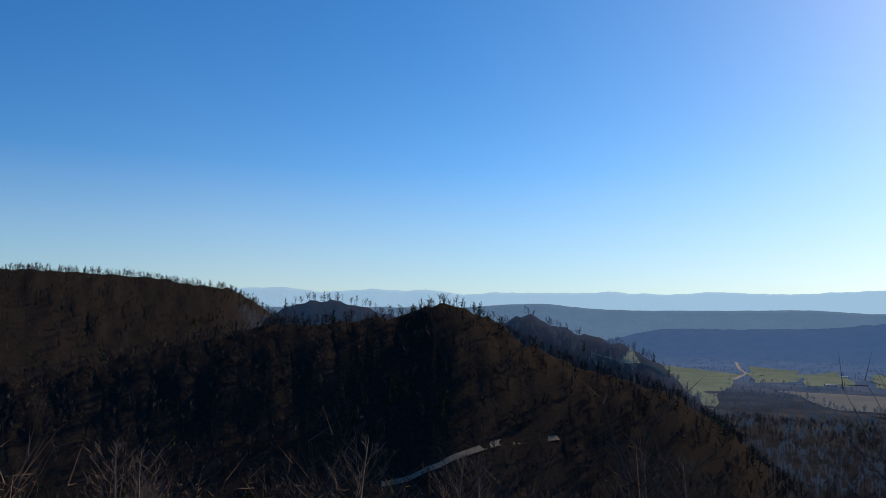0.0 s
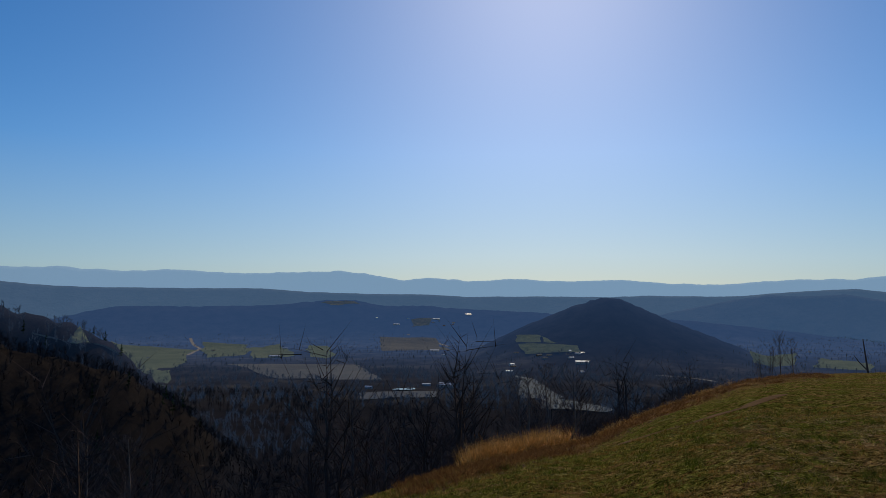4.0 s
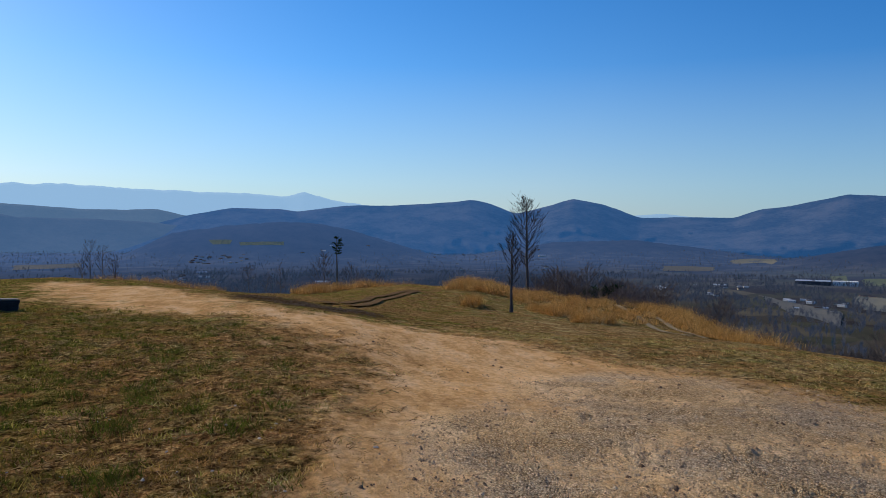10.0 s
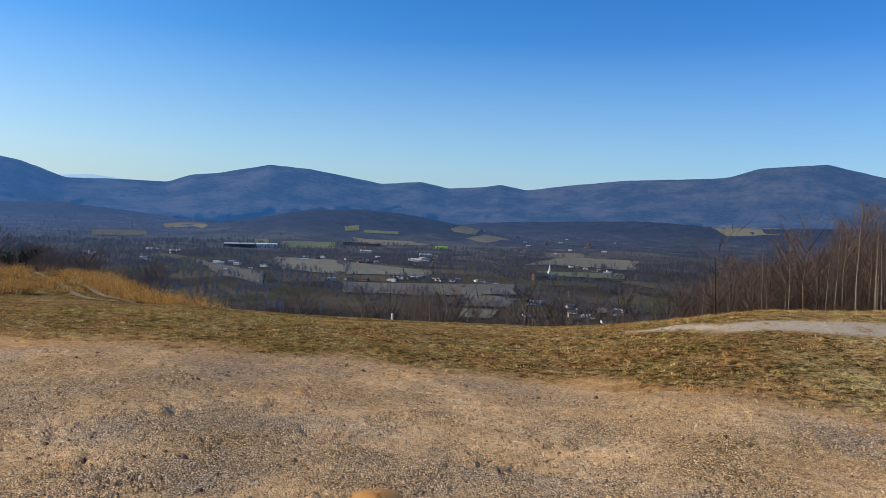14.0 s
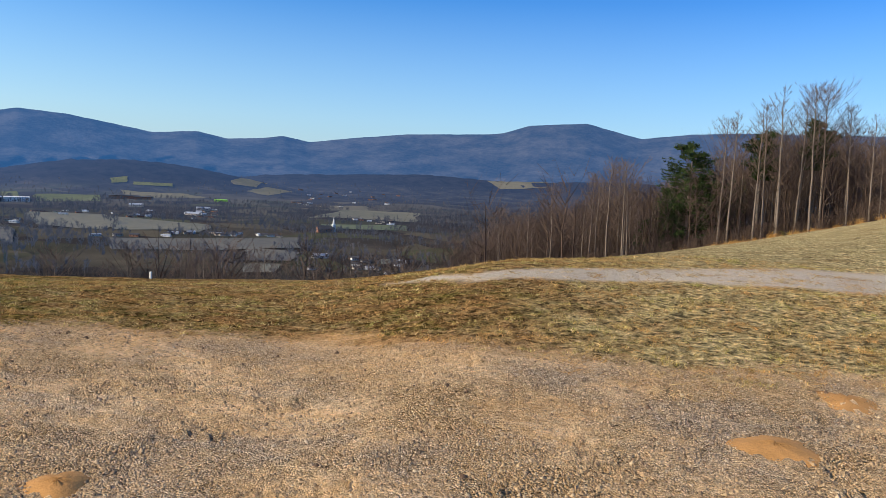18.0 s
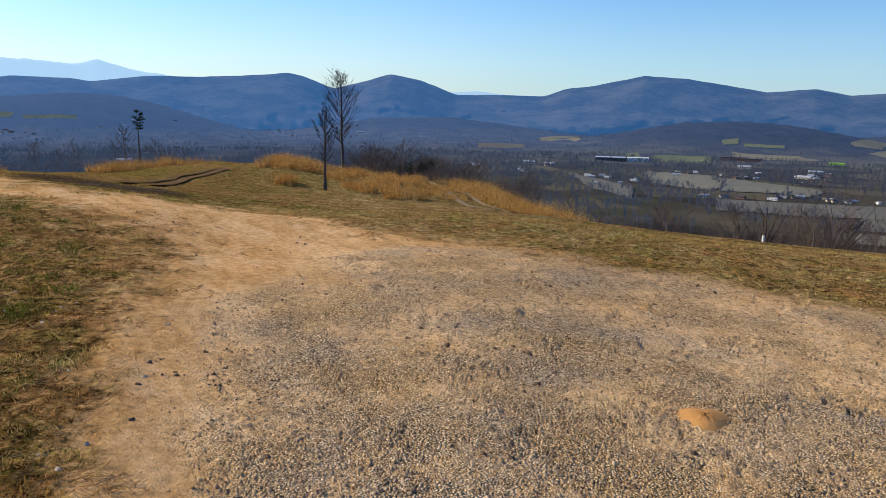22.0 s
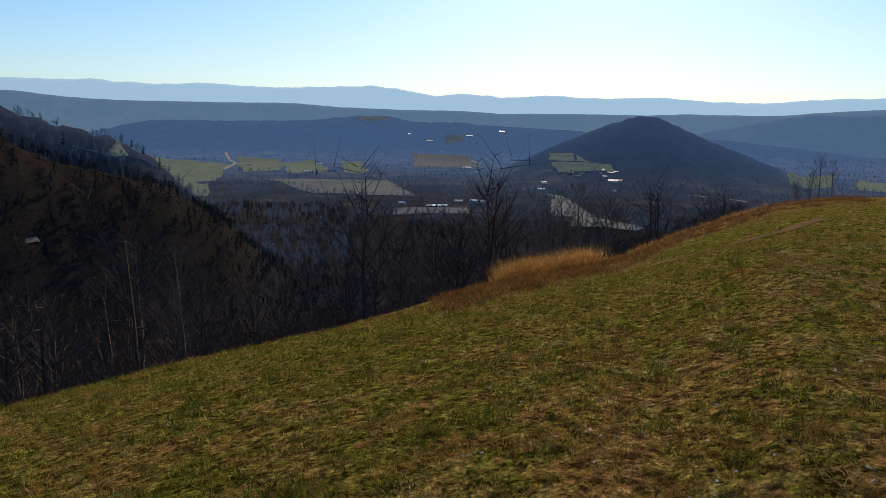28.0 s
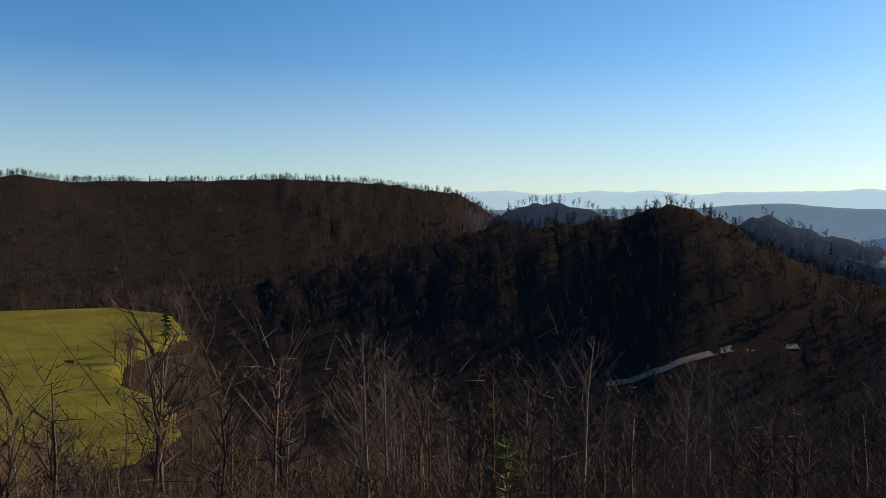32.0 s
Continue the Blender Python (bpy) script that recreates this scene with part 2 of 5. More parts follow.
    near = s.mix(s.calc("ADD", s.calc("MULTIPLY", fray, 3.0), 0.5, True), turf, earth)
    # freshly turned soil, dark on the track's far side and reddish along the brow
    lumps = s.noise(7, 6, 0.75)
    near = s.mix(s.calc("MULTIPLY", s.attr("turned"), s.ramp(s.noise(1.2, 7, 0.75), (0.36, 0.15), (0.55, 1.0))), near, s.ramp(lumps, (0.36, (0.07, 0.03, 0.012)), (0.52, (0.25, 0.12, 0.045)), (0.66, (0.46, 0.27, 0.11))))
    near = s.mix(s.attr("dug"), near, s.ramp(lumps, (0.36, (0.018, 0.011, 0.006)), (0.55, (0.075, 0.045, 0.022)), (0.68, (0.17, 0.1, 0.05))))
    near = s.mix(s.attr("lane"), near, s.ramp(s.noise(24, 6, 0.8), (0.3, (0.46, 0.38, 0.27)), (0.55, (0.66, 0.57, 0.43)), (0.75, (0.8, 0.71, 0.56))))
    # dark leaf litter, then the far valley's floor and fields, darkened for forest shade
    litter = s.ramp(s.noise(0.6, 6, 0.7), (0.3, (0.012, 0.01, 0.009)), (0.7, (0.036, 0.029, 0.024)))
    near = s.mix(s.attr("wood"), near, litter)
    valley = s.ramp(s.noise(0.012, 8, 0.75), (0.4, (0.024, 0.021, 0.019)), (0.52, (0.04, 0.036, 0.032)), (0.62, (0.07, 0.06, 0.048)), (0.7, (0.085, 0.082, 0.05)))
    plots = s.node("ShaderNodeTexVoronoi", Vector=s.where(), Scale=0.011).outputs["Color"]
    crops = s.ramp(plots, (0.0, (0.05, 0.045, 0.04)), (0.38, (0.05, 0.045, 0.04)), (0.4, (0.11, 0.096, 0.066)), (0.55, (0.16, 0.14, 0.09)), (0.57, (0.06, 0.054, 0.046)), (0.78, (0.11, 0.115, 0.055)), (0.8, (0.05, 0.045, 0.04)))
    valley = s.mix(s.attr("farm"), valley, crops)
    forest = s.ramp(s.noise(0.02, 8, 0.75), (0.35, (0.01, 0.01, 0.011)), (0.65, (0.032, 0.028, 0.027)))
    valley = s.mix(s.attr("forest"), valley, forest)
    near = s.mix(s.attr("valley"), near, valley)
    # blue haze over the far ground, painted as emission
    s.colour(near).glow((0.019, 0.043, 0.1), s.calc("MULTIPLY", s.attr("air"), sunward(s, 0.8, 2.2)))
    h = s.calc("ADD", s.calc("MULTIPLY", s.noise(34, 6, 0.8), 1.2), s.calc("MULTIPLY", s.noise(7, 5, 0.7), 2.0))
    h = s.calc("MULTIPLY", h, s.calc("SUBTRACT", 1.0, s.calc("MULTIPLY", s.attr("dirt"), 0.55)))
    h = s.calc("ADD", s.calc("MULTIPLY", h, s.calc("SUBTRACT", 1.0, s.calc("MULTIPLY", trodden, 0.3))), s.calc("MULTIPLY", s.calc("MULTIPLY", chips.outputs["Distance"], -0.7), trodden))
    return s.bump(h, 1.0, 0.045).mat


GROUND = ground_material()
BARK = plain("grey_bark", (0.19, 0.155, 0.125), 0.95, 0.4, 9, 0.05)
TWIG = plain("brown_twigs", (0.15, 0.112, 0.09), 0.95, 0.35, 2, 0.0)
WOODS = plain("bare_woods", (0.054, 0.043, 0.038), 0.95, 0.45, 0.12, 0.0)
NEAR_WOODS = plain("bare_brown_woods", (0.095, 0.068, 0.054), 0.95, 0.45, 0.3, 0.0)
# distant woods, with blue haze added as emission
FAR_WOODS = hazed_material("distant_woods", (0.055, 0.048, 0.042), (0.14, 0.12, 0.1), (0.02, 0.036, 0.07), 0.6)
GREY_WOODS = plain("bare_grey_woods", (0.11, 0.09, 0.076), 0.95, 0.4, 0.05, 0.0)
# distant pines, hazed by emission in the same way
FAR_PINES = hazed_material("distant_pines", (0.02, 0.028, 0.014), (0.045, 0.058, 0.028), (0.02, 0.04, 0.075), 0.55)
NEEDLES = plain("pine_needles", (0.035, 0.055, 0.018), 0.9, 0.5, 1.5, 0.05)
CEDAR = plain("yellow_green_cedar", (0.10, 0.11, 0.025), 0.7, 0.4, 2)
WOODS_TRACK = plain("tan_woods_track", (0.22, 0.175, 0.125), 0.95, 0.3, 0.5, 0.0)
DARK_TWIG = plain("dark_twigs", (0.05, 0.041, 0.036), 0.95, 0.3, 3, 0.0)
DEAD = plain("weathered_dead_wood", (0.09, 0.075, 0.065), 0.9, 0.35, 8)


def blade_material(name, low, mid, high, straw=(0.3, 0.21, 0.09)):
    s = Shader(name, 0.8, 0.05)
    patch = s.noise(1.1, 7, 0.7)
    c = s.ramp(s.island(), (0.0, low), (0.5, mid), (1.0, high))
    c = s.mix(s.ramp(patch, (0.44, 0.0), (0.56, 0.85)), c, straw)
    c = s.mix(1.0, c, s.ramp(s.noise(6, 6, 0.75), (0.4, 0.38), (0.5, 0.95), (0.6, 1.6)), "MULTIPLY")
    return lets_light_through(s.colour(c), c)


def lets_light_through(s, c, share=0.2):
    """Thin blades pass part of the light to their far side."""
    thin = s.node("ShaderNodeBsdfTranslucent", Color=c)
    both = s.t.nodes.new("ShaderNodeMixShader")
    both.inputs[0].default_value = share
    s.t.links.new(s.bsdf.outputs[0], both.inputs[1])
    s.t.links.new(thin.outputs[0], both.inputs[2])
    s.t.links.new(both.outputs[0], s.t.nodes["Material Output"].inputs["Surface"])
    return s.mat


BLADES = blade_material("short_grass_blades", (0.05, 0.066, 0.005), (0.19, 0.19, 0.016), (0.5, 0.4, 0.085), (0.36, 0.19, 0.05))
TAN_BLADES = blade_material("tan_winter_grass", (0.15, 0.17, 0.022), (0.42, 0.36, 0.085), (0.8, 0.64, 0.3), (0.58, 0.3, 0.1))
BROOM = blade_material("golden_broom_sedge", (0.3, 0.145, 0.035), (0.62, 0.36, 0.1), (0.8, 0.56, 0.24), (0.5, 0.27, 0.07))
STRAW = blade_material("dry_straw", (0.28, 0.165, 0.06), (0.46, 0.31, 0.12), (0.62, 0.46, 0.22), (0.36, 0.2, 0.07))


def stone_material():
    s = Shader("crushed_stone", 0.9, 0.2)
    c = s.ramp(s.island(), (0.0, (0.12, 0.07, 0.035)), (0.25, (0.32, 0.2, 0.095)), (0.6, (0.48, 0.31, 0.15)), (0.9, (0.6, 0.41, 0.21)), (1.0, (0.7, 0.53, 0.32)))
    grey = s.ramp(s.island(), (0.0, (0.12, 0.085, 0.06)), (0.5, (0.36, 0.27, 0.18)), (1.0, (0.62, 0.5, 0.36)))
    c = s.mix(s.ramp(s.noise(0.55, 6, 0.7), (0.48, 0.0), (0.62, 0.6)), c, grey)
    return s.colour(s.mix(0.25, c, s.ramp(s.noise(60, 4), (0.3, (0.2, 0.14, 0.08)), (0.7, (0.55, 0.4, 0.24))))).bump(s.noise(120, 4), 0.5, 0.004).mat


STONE = stone_material()
CLAY = plain("orange_clay", (0.5, 0.25, 0.075), 0.95, 0.25, 6)
# far fields; the last colour is haze put into the emission
FAR_GREEN = hazed_material("far_green_pasture", (0.1, 0.11, 0.045), (0.17, 0.175, 0.08), (0.018, 0.038, 0.08), 0.6)
FAR_TAN = hazed_material("far_tan_field", (0.13, 0.115, 0.06), (0.205, 0.175, 0.1), (0.018, 0.038, 0.08), 0.75)
FAR_BROWN = hazed_material("far_brown_field", (0.1, 0.085, 0.055), (0.16, 0.135, 0.085), (0.018, 0.038, 0.08), 0.65)
TAN_RUT = plain("tan_wheel_rut", (0.3, 0.235, 0.14), 0.95, 0.25, 2, 0.0)
GREEN_FIELD = plain("green_pasture", (0.12, 0.112, 0.026), 0.95, 0.4, 0.12, 0.0)
ROAD = plain("pale_road", (0.2, 0.175, 0.145), 0.9, 0.15, 0.2)
RUT = plain("dark_wheel_rut", (0.16, 0.1, 0.05), 0.95, 0.35, 2, 0.0)
WHITE_WALL = plain("white_siding", (0.7, 0.69, 0.65), 0.7, 0.08, 1)
TAN_WALL = plain("tan_siding", (0.5, 0.43, 0.34), 0.75, 0.12, 1)
BRICK_WALL = plain("red_brick_wall", (0.3, 0.15, 0.1), 0.85, 0.2, 1)
DARK_ROOF = plain("dark_shingle_roof", (0.06, 0.06, 0.065), 0.75, 0.25, 1)
METAL_ROOF = plain("pale_metal_roof", (0.5, 0.52, 0.54), 0.45, 0.08, 0.6, 0.4, 0.3)
LIME = plain("bright_green_court", (0.3, 0.6, 0.08), 0.8, 0.1, 0.2)
RED_CLOTH = plain("red_tarpaulin", (0.5, 0.04, 0.03), 0.7, 0.15, 1)
PANE = plain("dark_window_glass", (0.03, 0.035, 0.04), 0.1, 0.1, 1, 0.6)


def water():
    s = Shader("still_pond_water", 0.04, 0.8)
    return s.colour((0.03, 0.045, 0.05)).bump(s.noise(1.5, 3), 0.15, 0.1).mat


WATER = water()

# ---------------------------------------------------------------- the land
EYE = Vector((0, 0, 1.6))


def table(pairs):
    xs, ys = [p[0] for p in pairs], [p[1] for p in pairs]
    return lambda a: np.interp(a, xs, ys)


def step(a, b, x):
    u = np.clip((x - a) / (b - a), 0, 1)
    return u * u * (3 - 2 * u)


def wrap(a):
    """Bearings from -70 to 290."""
    return (np.asarray(a, float) + 70.0) % 360.0 - 70.0


# the hilltop: dip of its brow as seen from the pad, and how far off the brow is
BROW = table([(-70, -18), (-50, -19.5), (-30, -20.3), (-11, -19.9), (4, -17.95), (12, -17.0), (20, -15.85), (28, -14.4), (34, -13.0), (41, -11.0), (50, -9.0),
              (54, -7.2), (57, -5.9), (60.5, -4.6), (64, -3.95), (69, -3.6), (75, -3.5), (80.4, -3.9), (83.5, -4.45), (86.6, -4.85), (88.7, -5.1), (91, -5.5), (93.5, -6.0),
              (97, -6.6), (101, -7.2), (108, -7.7), (118, -8.0), (125, -8.2), (133, -8.7), (142, -8.95), (150, -8.9), (160, -8.6), (175, -8), (200, -7), (250, -8), (290, -18)])
BROW_OFF = table([(-70, 14), (0, 14), (28, 17), (45, 24), (57, 38), (66, 52), (78, 52), (86, 34), (95, 26), (125, 22), (150, 22), (200, 26), (290, 14)])
# the bank to the south: dip of its edge, 75 m off
BANK = table([(150, -8.9), (163, -7.9), (168, -7.2), (172, -6.2), (176, -5.0), (180, -3.9), (184, -2.8), (188, -1.7), (191.5, -0.5), (197, 1.4), (206, 3.2), (222, 2), (250, -5), (290, -8)])
LANE_OFF = table([(150, 10.2), (163, 11.7), (172, 13.0), (180, 14.6), (188, 16.0), (195, 17.2), (230, 18), (290, 18)])
# woods' brow of the knoll with the tall grass
KNOLL = table([(86.5, 0.0), (91.2, 1.3), (95.4, 3.3), (99.4, 4.4), (104, 4.9), (108, 4.8), (112, 4.6), (116, 4.6), (120, 4.3), (124, 2.4), (129, 0)])

VALLEY = -100.0
# rises of the land: distance, half depth, crest by bearing and height angle
RISES = (
    (900, 330, table([(-70, 2.9), (-47, 3.0), (-45.8, 3.1), (-43.4, 2.8), (-36.6, 3.0), (-32.7, 3.2), (-28.3, 3.5), (-24.5, 3.4), (-20, 3.1), (-16, 2.7), (-14.3, 2.0), (-12.5, 0.9), (-9, -2), (-4, -6.4)])),
    (700, 90, table([(-19, -9), (-13, 0.9), (-11.6, 1.6), (-9.9, 2.1), (-7.9, 2.2), (-5.6, 1.75), (-3.4, 0.9), (-1, -0.5), (5, -9)])),
    (455, 130, table([(-60, -9), (-40, -6.5), (-30, -4.2), (-22, -2.2), (-17, -0.9), (-12.9, 0.0), (-8, 0.35), (-5, 0.6), (-3.4, 0.8), (-2.1, 1.1), (-0.85, 1.7), (1, 1.85), (2.8, 1.2), (4.4, 0.4), (5.8, -0.75), (7.6, -1.5),
                      (9.5, -2.35), (11.4, -3.0), (14, -3.6), (17, -4.4), (21, -7), (26, -12.8)])),
    (620, 90, table([(-2, -10), (4.6, 0.4), (5.4, 0.95), (6.3, 1.2), (8.1, 0.6), (10.5, -0.15), (13, -0.75), (15, -1.6), (16.2, -2.4), (19, -5), (23, -10)])),
    (1900, 300, table([(41, -3.1), (43.5, -1.9), (45.5, -0.9), (47.5, -0.1), (49.5, 0.75), (51.3, 1.25), (52.1, 1.35), (53.3, 1.0), (55, 0.25), (57.2, -0.7), (59.3, -1.5), (63, -3.1)])),
    (2400, 260, table([(122, -2.5), (126.3, -2.0), (129.7, -1.3), (133.1, -0.75), (136.5, -0.55), (139.9, -0.75), (143.3, -1.3), (146, -1.9), (150, -2.5)])),
    (2600, 260, table([(78, -2.3), (81.8, -0.4), (85.2, 0.1), (88.6, 0.45), (92, 0.45), (94.6, -0.1), (97.1, -0.8), (102, -2.3)])),
    (3100, 300, table([(10, -1.0), (16, 0.5), (25, 0.6), (28, 0.8), (31, 1.1), (33, 1.1), (35, 0.7), (38, 0.75), (41, 0.5), (46, 0.3), (58, -0.3), (66, -1.2), (72, -2)])),
    (3000, 260, table([(104, -2), (110, -0.9), (116, -0.7), (121, -1.3), (126, -2)])),
    (2900, 300, table([(140, -2.1), (146, -1.2), (152, -0.9), (158, -0.6), (164, -0.9), (172, -0.5), (180, -0.5), (200, -1)])),
)
# bearing, distance, height over the valley, half width, half depth: shoulders of the near land
HILLS = ((-75, 120, 70, 110, 140), (215, 500, 110, 200, 300), (250, 450, 100, 250, 300), (-100, 300, 90, 200, 200))


def inside(poly, x, y):
    """Signed distance to a closed outline, positive inside."""
    best, odd = np.full(x.shape, 1e9), np.zeros(x.shape, bool)
    for (ax, ay), (bx, by) in zip(poly, poly[1:] + poly[:1]):
        dx, dy = bx - ax, by - ay
        u = np.clip(((x - ax) * dx + (y - ay) * dy) / (dx * dx + dy * dy + 1e-9), 0, 1)
        best = np.minimum(best, np.hypot(x - ax - u * dx, y - ay - u * dy))
        cross = ((ay > y) != (by > y)) & (x < (bx - ax) * (y - ay) / (by - ay + 1e-12) + ax)
        odd ^= cross
    return np.where(odd, best, -best)


def spot(bearing, dist):
    return dist * math.sin(radians(bearing)) - 0.08, dist * math.cos(radians(bearing)) - 0.45


# the pasture in the hollow
LEFT_FIELD = [spot(b, d) for b, d in ((-64, 95), (-45, 85), (-37, 92), (-35.3, 102), (-36, 118), (-39.5, 135), (-39, 160), (-36.5, 172), (-34.9, 190), (-36, 225), (-40, 245), (-64, 260))]


def near_height(b, r):
    b, r = wrap(b), np.asarray(r, float)
    e, rc = 1.6, BROW_OFF(b)
    a = e / rc ** 2
    s = -np.tan(np.radians(BROW(b))) - 2 * e / rc
    # below the brow the slope never gets steeper than 0.42
    cap = np.maximum((0.42 - s) / (2 * a), 1)
    rr = np.minimum(r, cap)
    hill = -s * rr - a * rr * rr - 0.42 * np.maximum(r - cap, 0)
    off = LANE_OFF(b)
    k = (np.tan(np.radians(BANK(b))) * 75 + 1.6) / (75 - off)
    up = np.clip(r - off, 0, None)
    bank = k * (np.sqrt(up * up + 9) - 3) * (r > off) - 0.0002 * r * r
    bank = np.where(r > 78, k * (75 - off) - 1.2 + (r - 78) * np.minimum(k, 0.1) - 0.0002 * 78 * 78, bank)
    h = hill + (bank - hill) * step(152, 168, b) * (1 - step(235, 275, b))
    knoll = np.exp(-(((r - 56) / 17.0) ** 2))
    return h + KNOLL(b) * knoll


def bumps(x, y, size, seed):
    """Smooth noise by a few waves."""
    g = np.random.RandomState(seed)
    out = 0
    for k in range(7):
        d, p, w = g.uniform(0, 2 * np.pi), g.uniform(0, 6.28), g.uniform(0.6, 1.9)
        out = out + np.sin((x * math.cos(d) + y * math.sin(d)) * 2 * np.pi / size * w + p)
    return out / 7.0


def far_height(x, y):
    z = VALLEY + 5 * bumps(x, y, 420, 3) + 2 * bumps(x, y, 120, 4)
    top = np.zeros_like(z)
    r, b = np.hypot(x, y), wrap(np.degrees(np.arctan2(x, y)))
    for dist, deep, crest in RISES:
        high = np.maximum(1.6 + dist * np.tan(np.radians(crest(b))) - VALLEY, 0)
        top = np.maximum(top, high * np.exp(-((r - dist) / deep) ** 2))
    for bearing, dist, high, wide, deep in HILLS:
        q = radians(bearing)
        u, v = x * math.cos(q) - y * math.sin(q), x * math.sin(q) + y * math.cos(q) - dist
        top = np.maximum(top, high * np.exp(-(u / wide) ** 2 - (v / deep) ** 2))
    return z + top * (1 + 0.02 * bumps(x, y, 150, 5)) - np.minimum(top / 20, 1) * (z - VALLEY)


def height(x, y):
    x, y = np.asarray(x, float), np.asarray(y, float)
    u, v = x, y + 0.4
    r, b = np.hypot(u, v), np.degrees(np.arctan2(u, v))
    n, f = near_height(b, r), far_height(x, y)
    f = f - 60 * np.clip(1 - r / 70.0, 0, 1)
    k = 3.0
    meadow = inside(LEFT_FIELD, x, y) if r.max() > 80 else np.full(r.shape, -99.0)
    h = np.maximum(n, f) + np.log1p(np.exp(-np.abs(n - f) / k)) * k * step(40, 90, r)
    flat = -24.6 + 0.014 * (r - 95)
    h = h + (flat - h) * step(-22, 3, meadow)
    return h + (0.035 * bumps(x, y, 2.3, 8) + 0.1 * bumps(x, y, 9, 9)) * step(2, 12, r)


def ground_at(x, y):
    return float(height(np.array([x]), np.array([y]))[0])


def place(bearing, dip, eye=(0.0, 0.0), least=1.0, most=4700.0):
    """Where the line of sight from the pad with that bearing and dip meets the land."""
    r = np.exp(np.linspace(math.log(least), math.log(most), 900))
    x, y = eye[0] + r * math.sin(radians(bearing)), eye[1] + r * math.cos(radians(bearing))
    under = height(x, y) > 1.6 + r * math.tan(radians(dip))
    i = int(np.argmax(under)) if under.any() else len(r) - 1
    return Vector((x[i], y[i], ground_at(x[i], y[i])))


def at(bearing, dist, lift=0.0):
    x, y = spot(bearing, dist)
    return Vector((x, y, ground_at(x, y) + lift))


def mesh_from(name, verts, faces, material, smooth=True):
    me = bpy.data.meshes.new(name)
    me.from_pydata(verts, [], faces)
    me.materials.append(material)
    if smooth:
        me.polygons.foreach_set("use_smooth", [True] * len(me.polygons))
    me.update()
    return me


def grid_faces(n, m, closed=False):
    """Quads of a grid of n rows by m columns."""
    i, j = np.meshgrid(np.arange(n - 1), np.arange(m if closed else m - 1), indexing="ij")
    i, j = i.ravel(), j.ravel()
    k = (j + 1) % m
    return np.stack([i * m + j, i * m + k, (i + 1) * m + k, (i + 1) * m + j], 1)


def outline(*pairs):
    return [tuple(place(b, d, (-0.15, -0.65))[:2]) for b, d in pairs]


# bare earth of the pad and of the track that leaves it over the brow
DIRT = outline((150, -60), (95, -50), (88, -30), (89, -22.5), (91.5, -16.8), (94.6, -12.1), (93.4, -9.6), (90.8, -7.9), (88, -7.0), (83.5, -6.5), (79.7, -6.1), (76.3, -5.4), (74.3, -4.6), (73, -3.95),
               (75.6, -3.8), (80.4, -4.25), (83.5, -5.0), (86.7, -5.8), (91, -6.35), (95, -7.0), (100.4, -7.8), (108.6, -8.9), (116.4, -10.2), (129, -11.7), (142, -12.8), (154, -13.1),
               (163, -12.8), (172, -13.3), (185, -13.1), (196, -12), (230, -14), (260, -30))
GRAVEL = outline((150, -55), (100, -40), (97, -25), (100, -16), (106, -11.8), (112, -10.6), (118, -10.7), (129, -11.6), (142, -12.7), (163, -12.7), (196, -12), (230, -14), (260, -30))
LANE = outline((157, -9.0), (163.5, -8.6), (172, -7.9), (180.5, -7.35), (188.4, -7.0), (195.5, -6.7), (215, -6.3), (215, -5.1), (195.4, -5.3), (188.3, -5.7), (180.5, -6.3),
               (172, -7.0), (163.5, -7.95))

# dark soil dug up on the far side of the track
DUG = outline((86.2, -4.95), (88.7, -5.2), (91, -5.6), (93.4, -6.1), (96.9, -6.65), (96.6, -6.85), (93.4, -6.4), (90.1, -5.85), (88.2, -5.5), (86, -5.15))


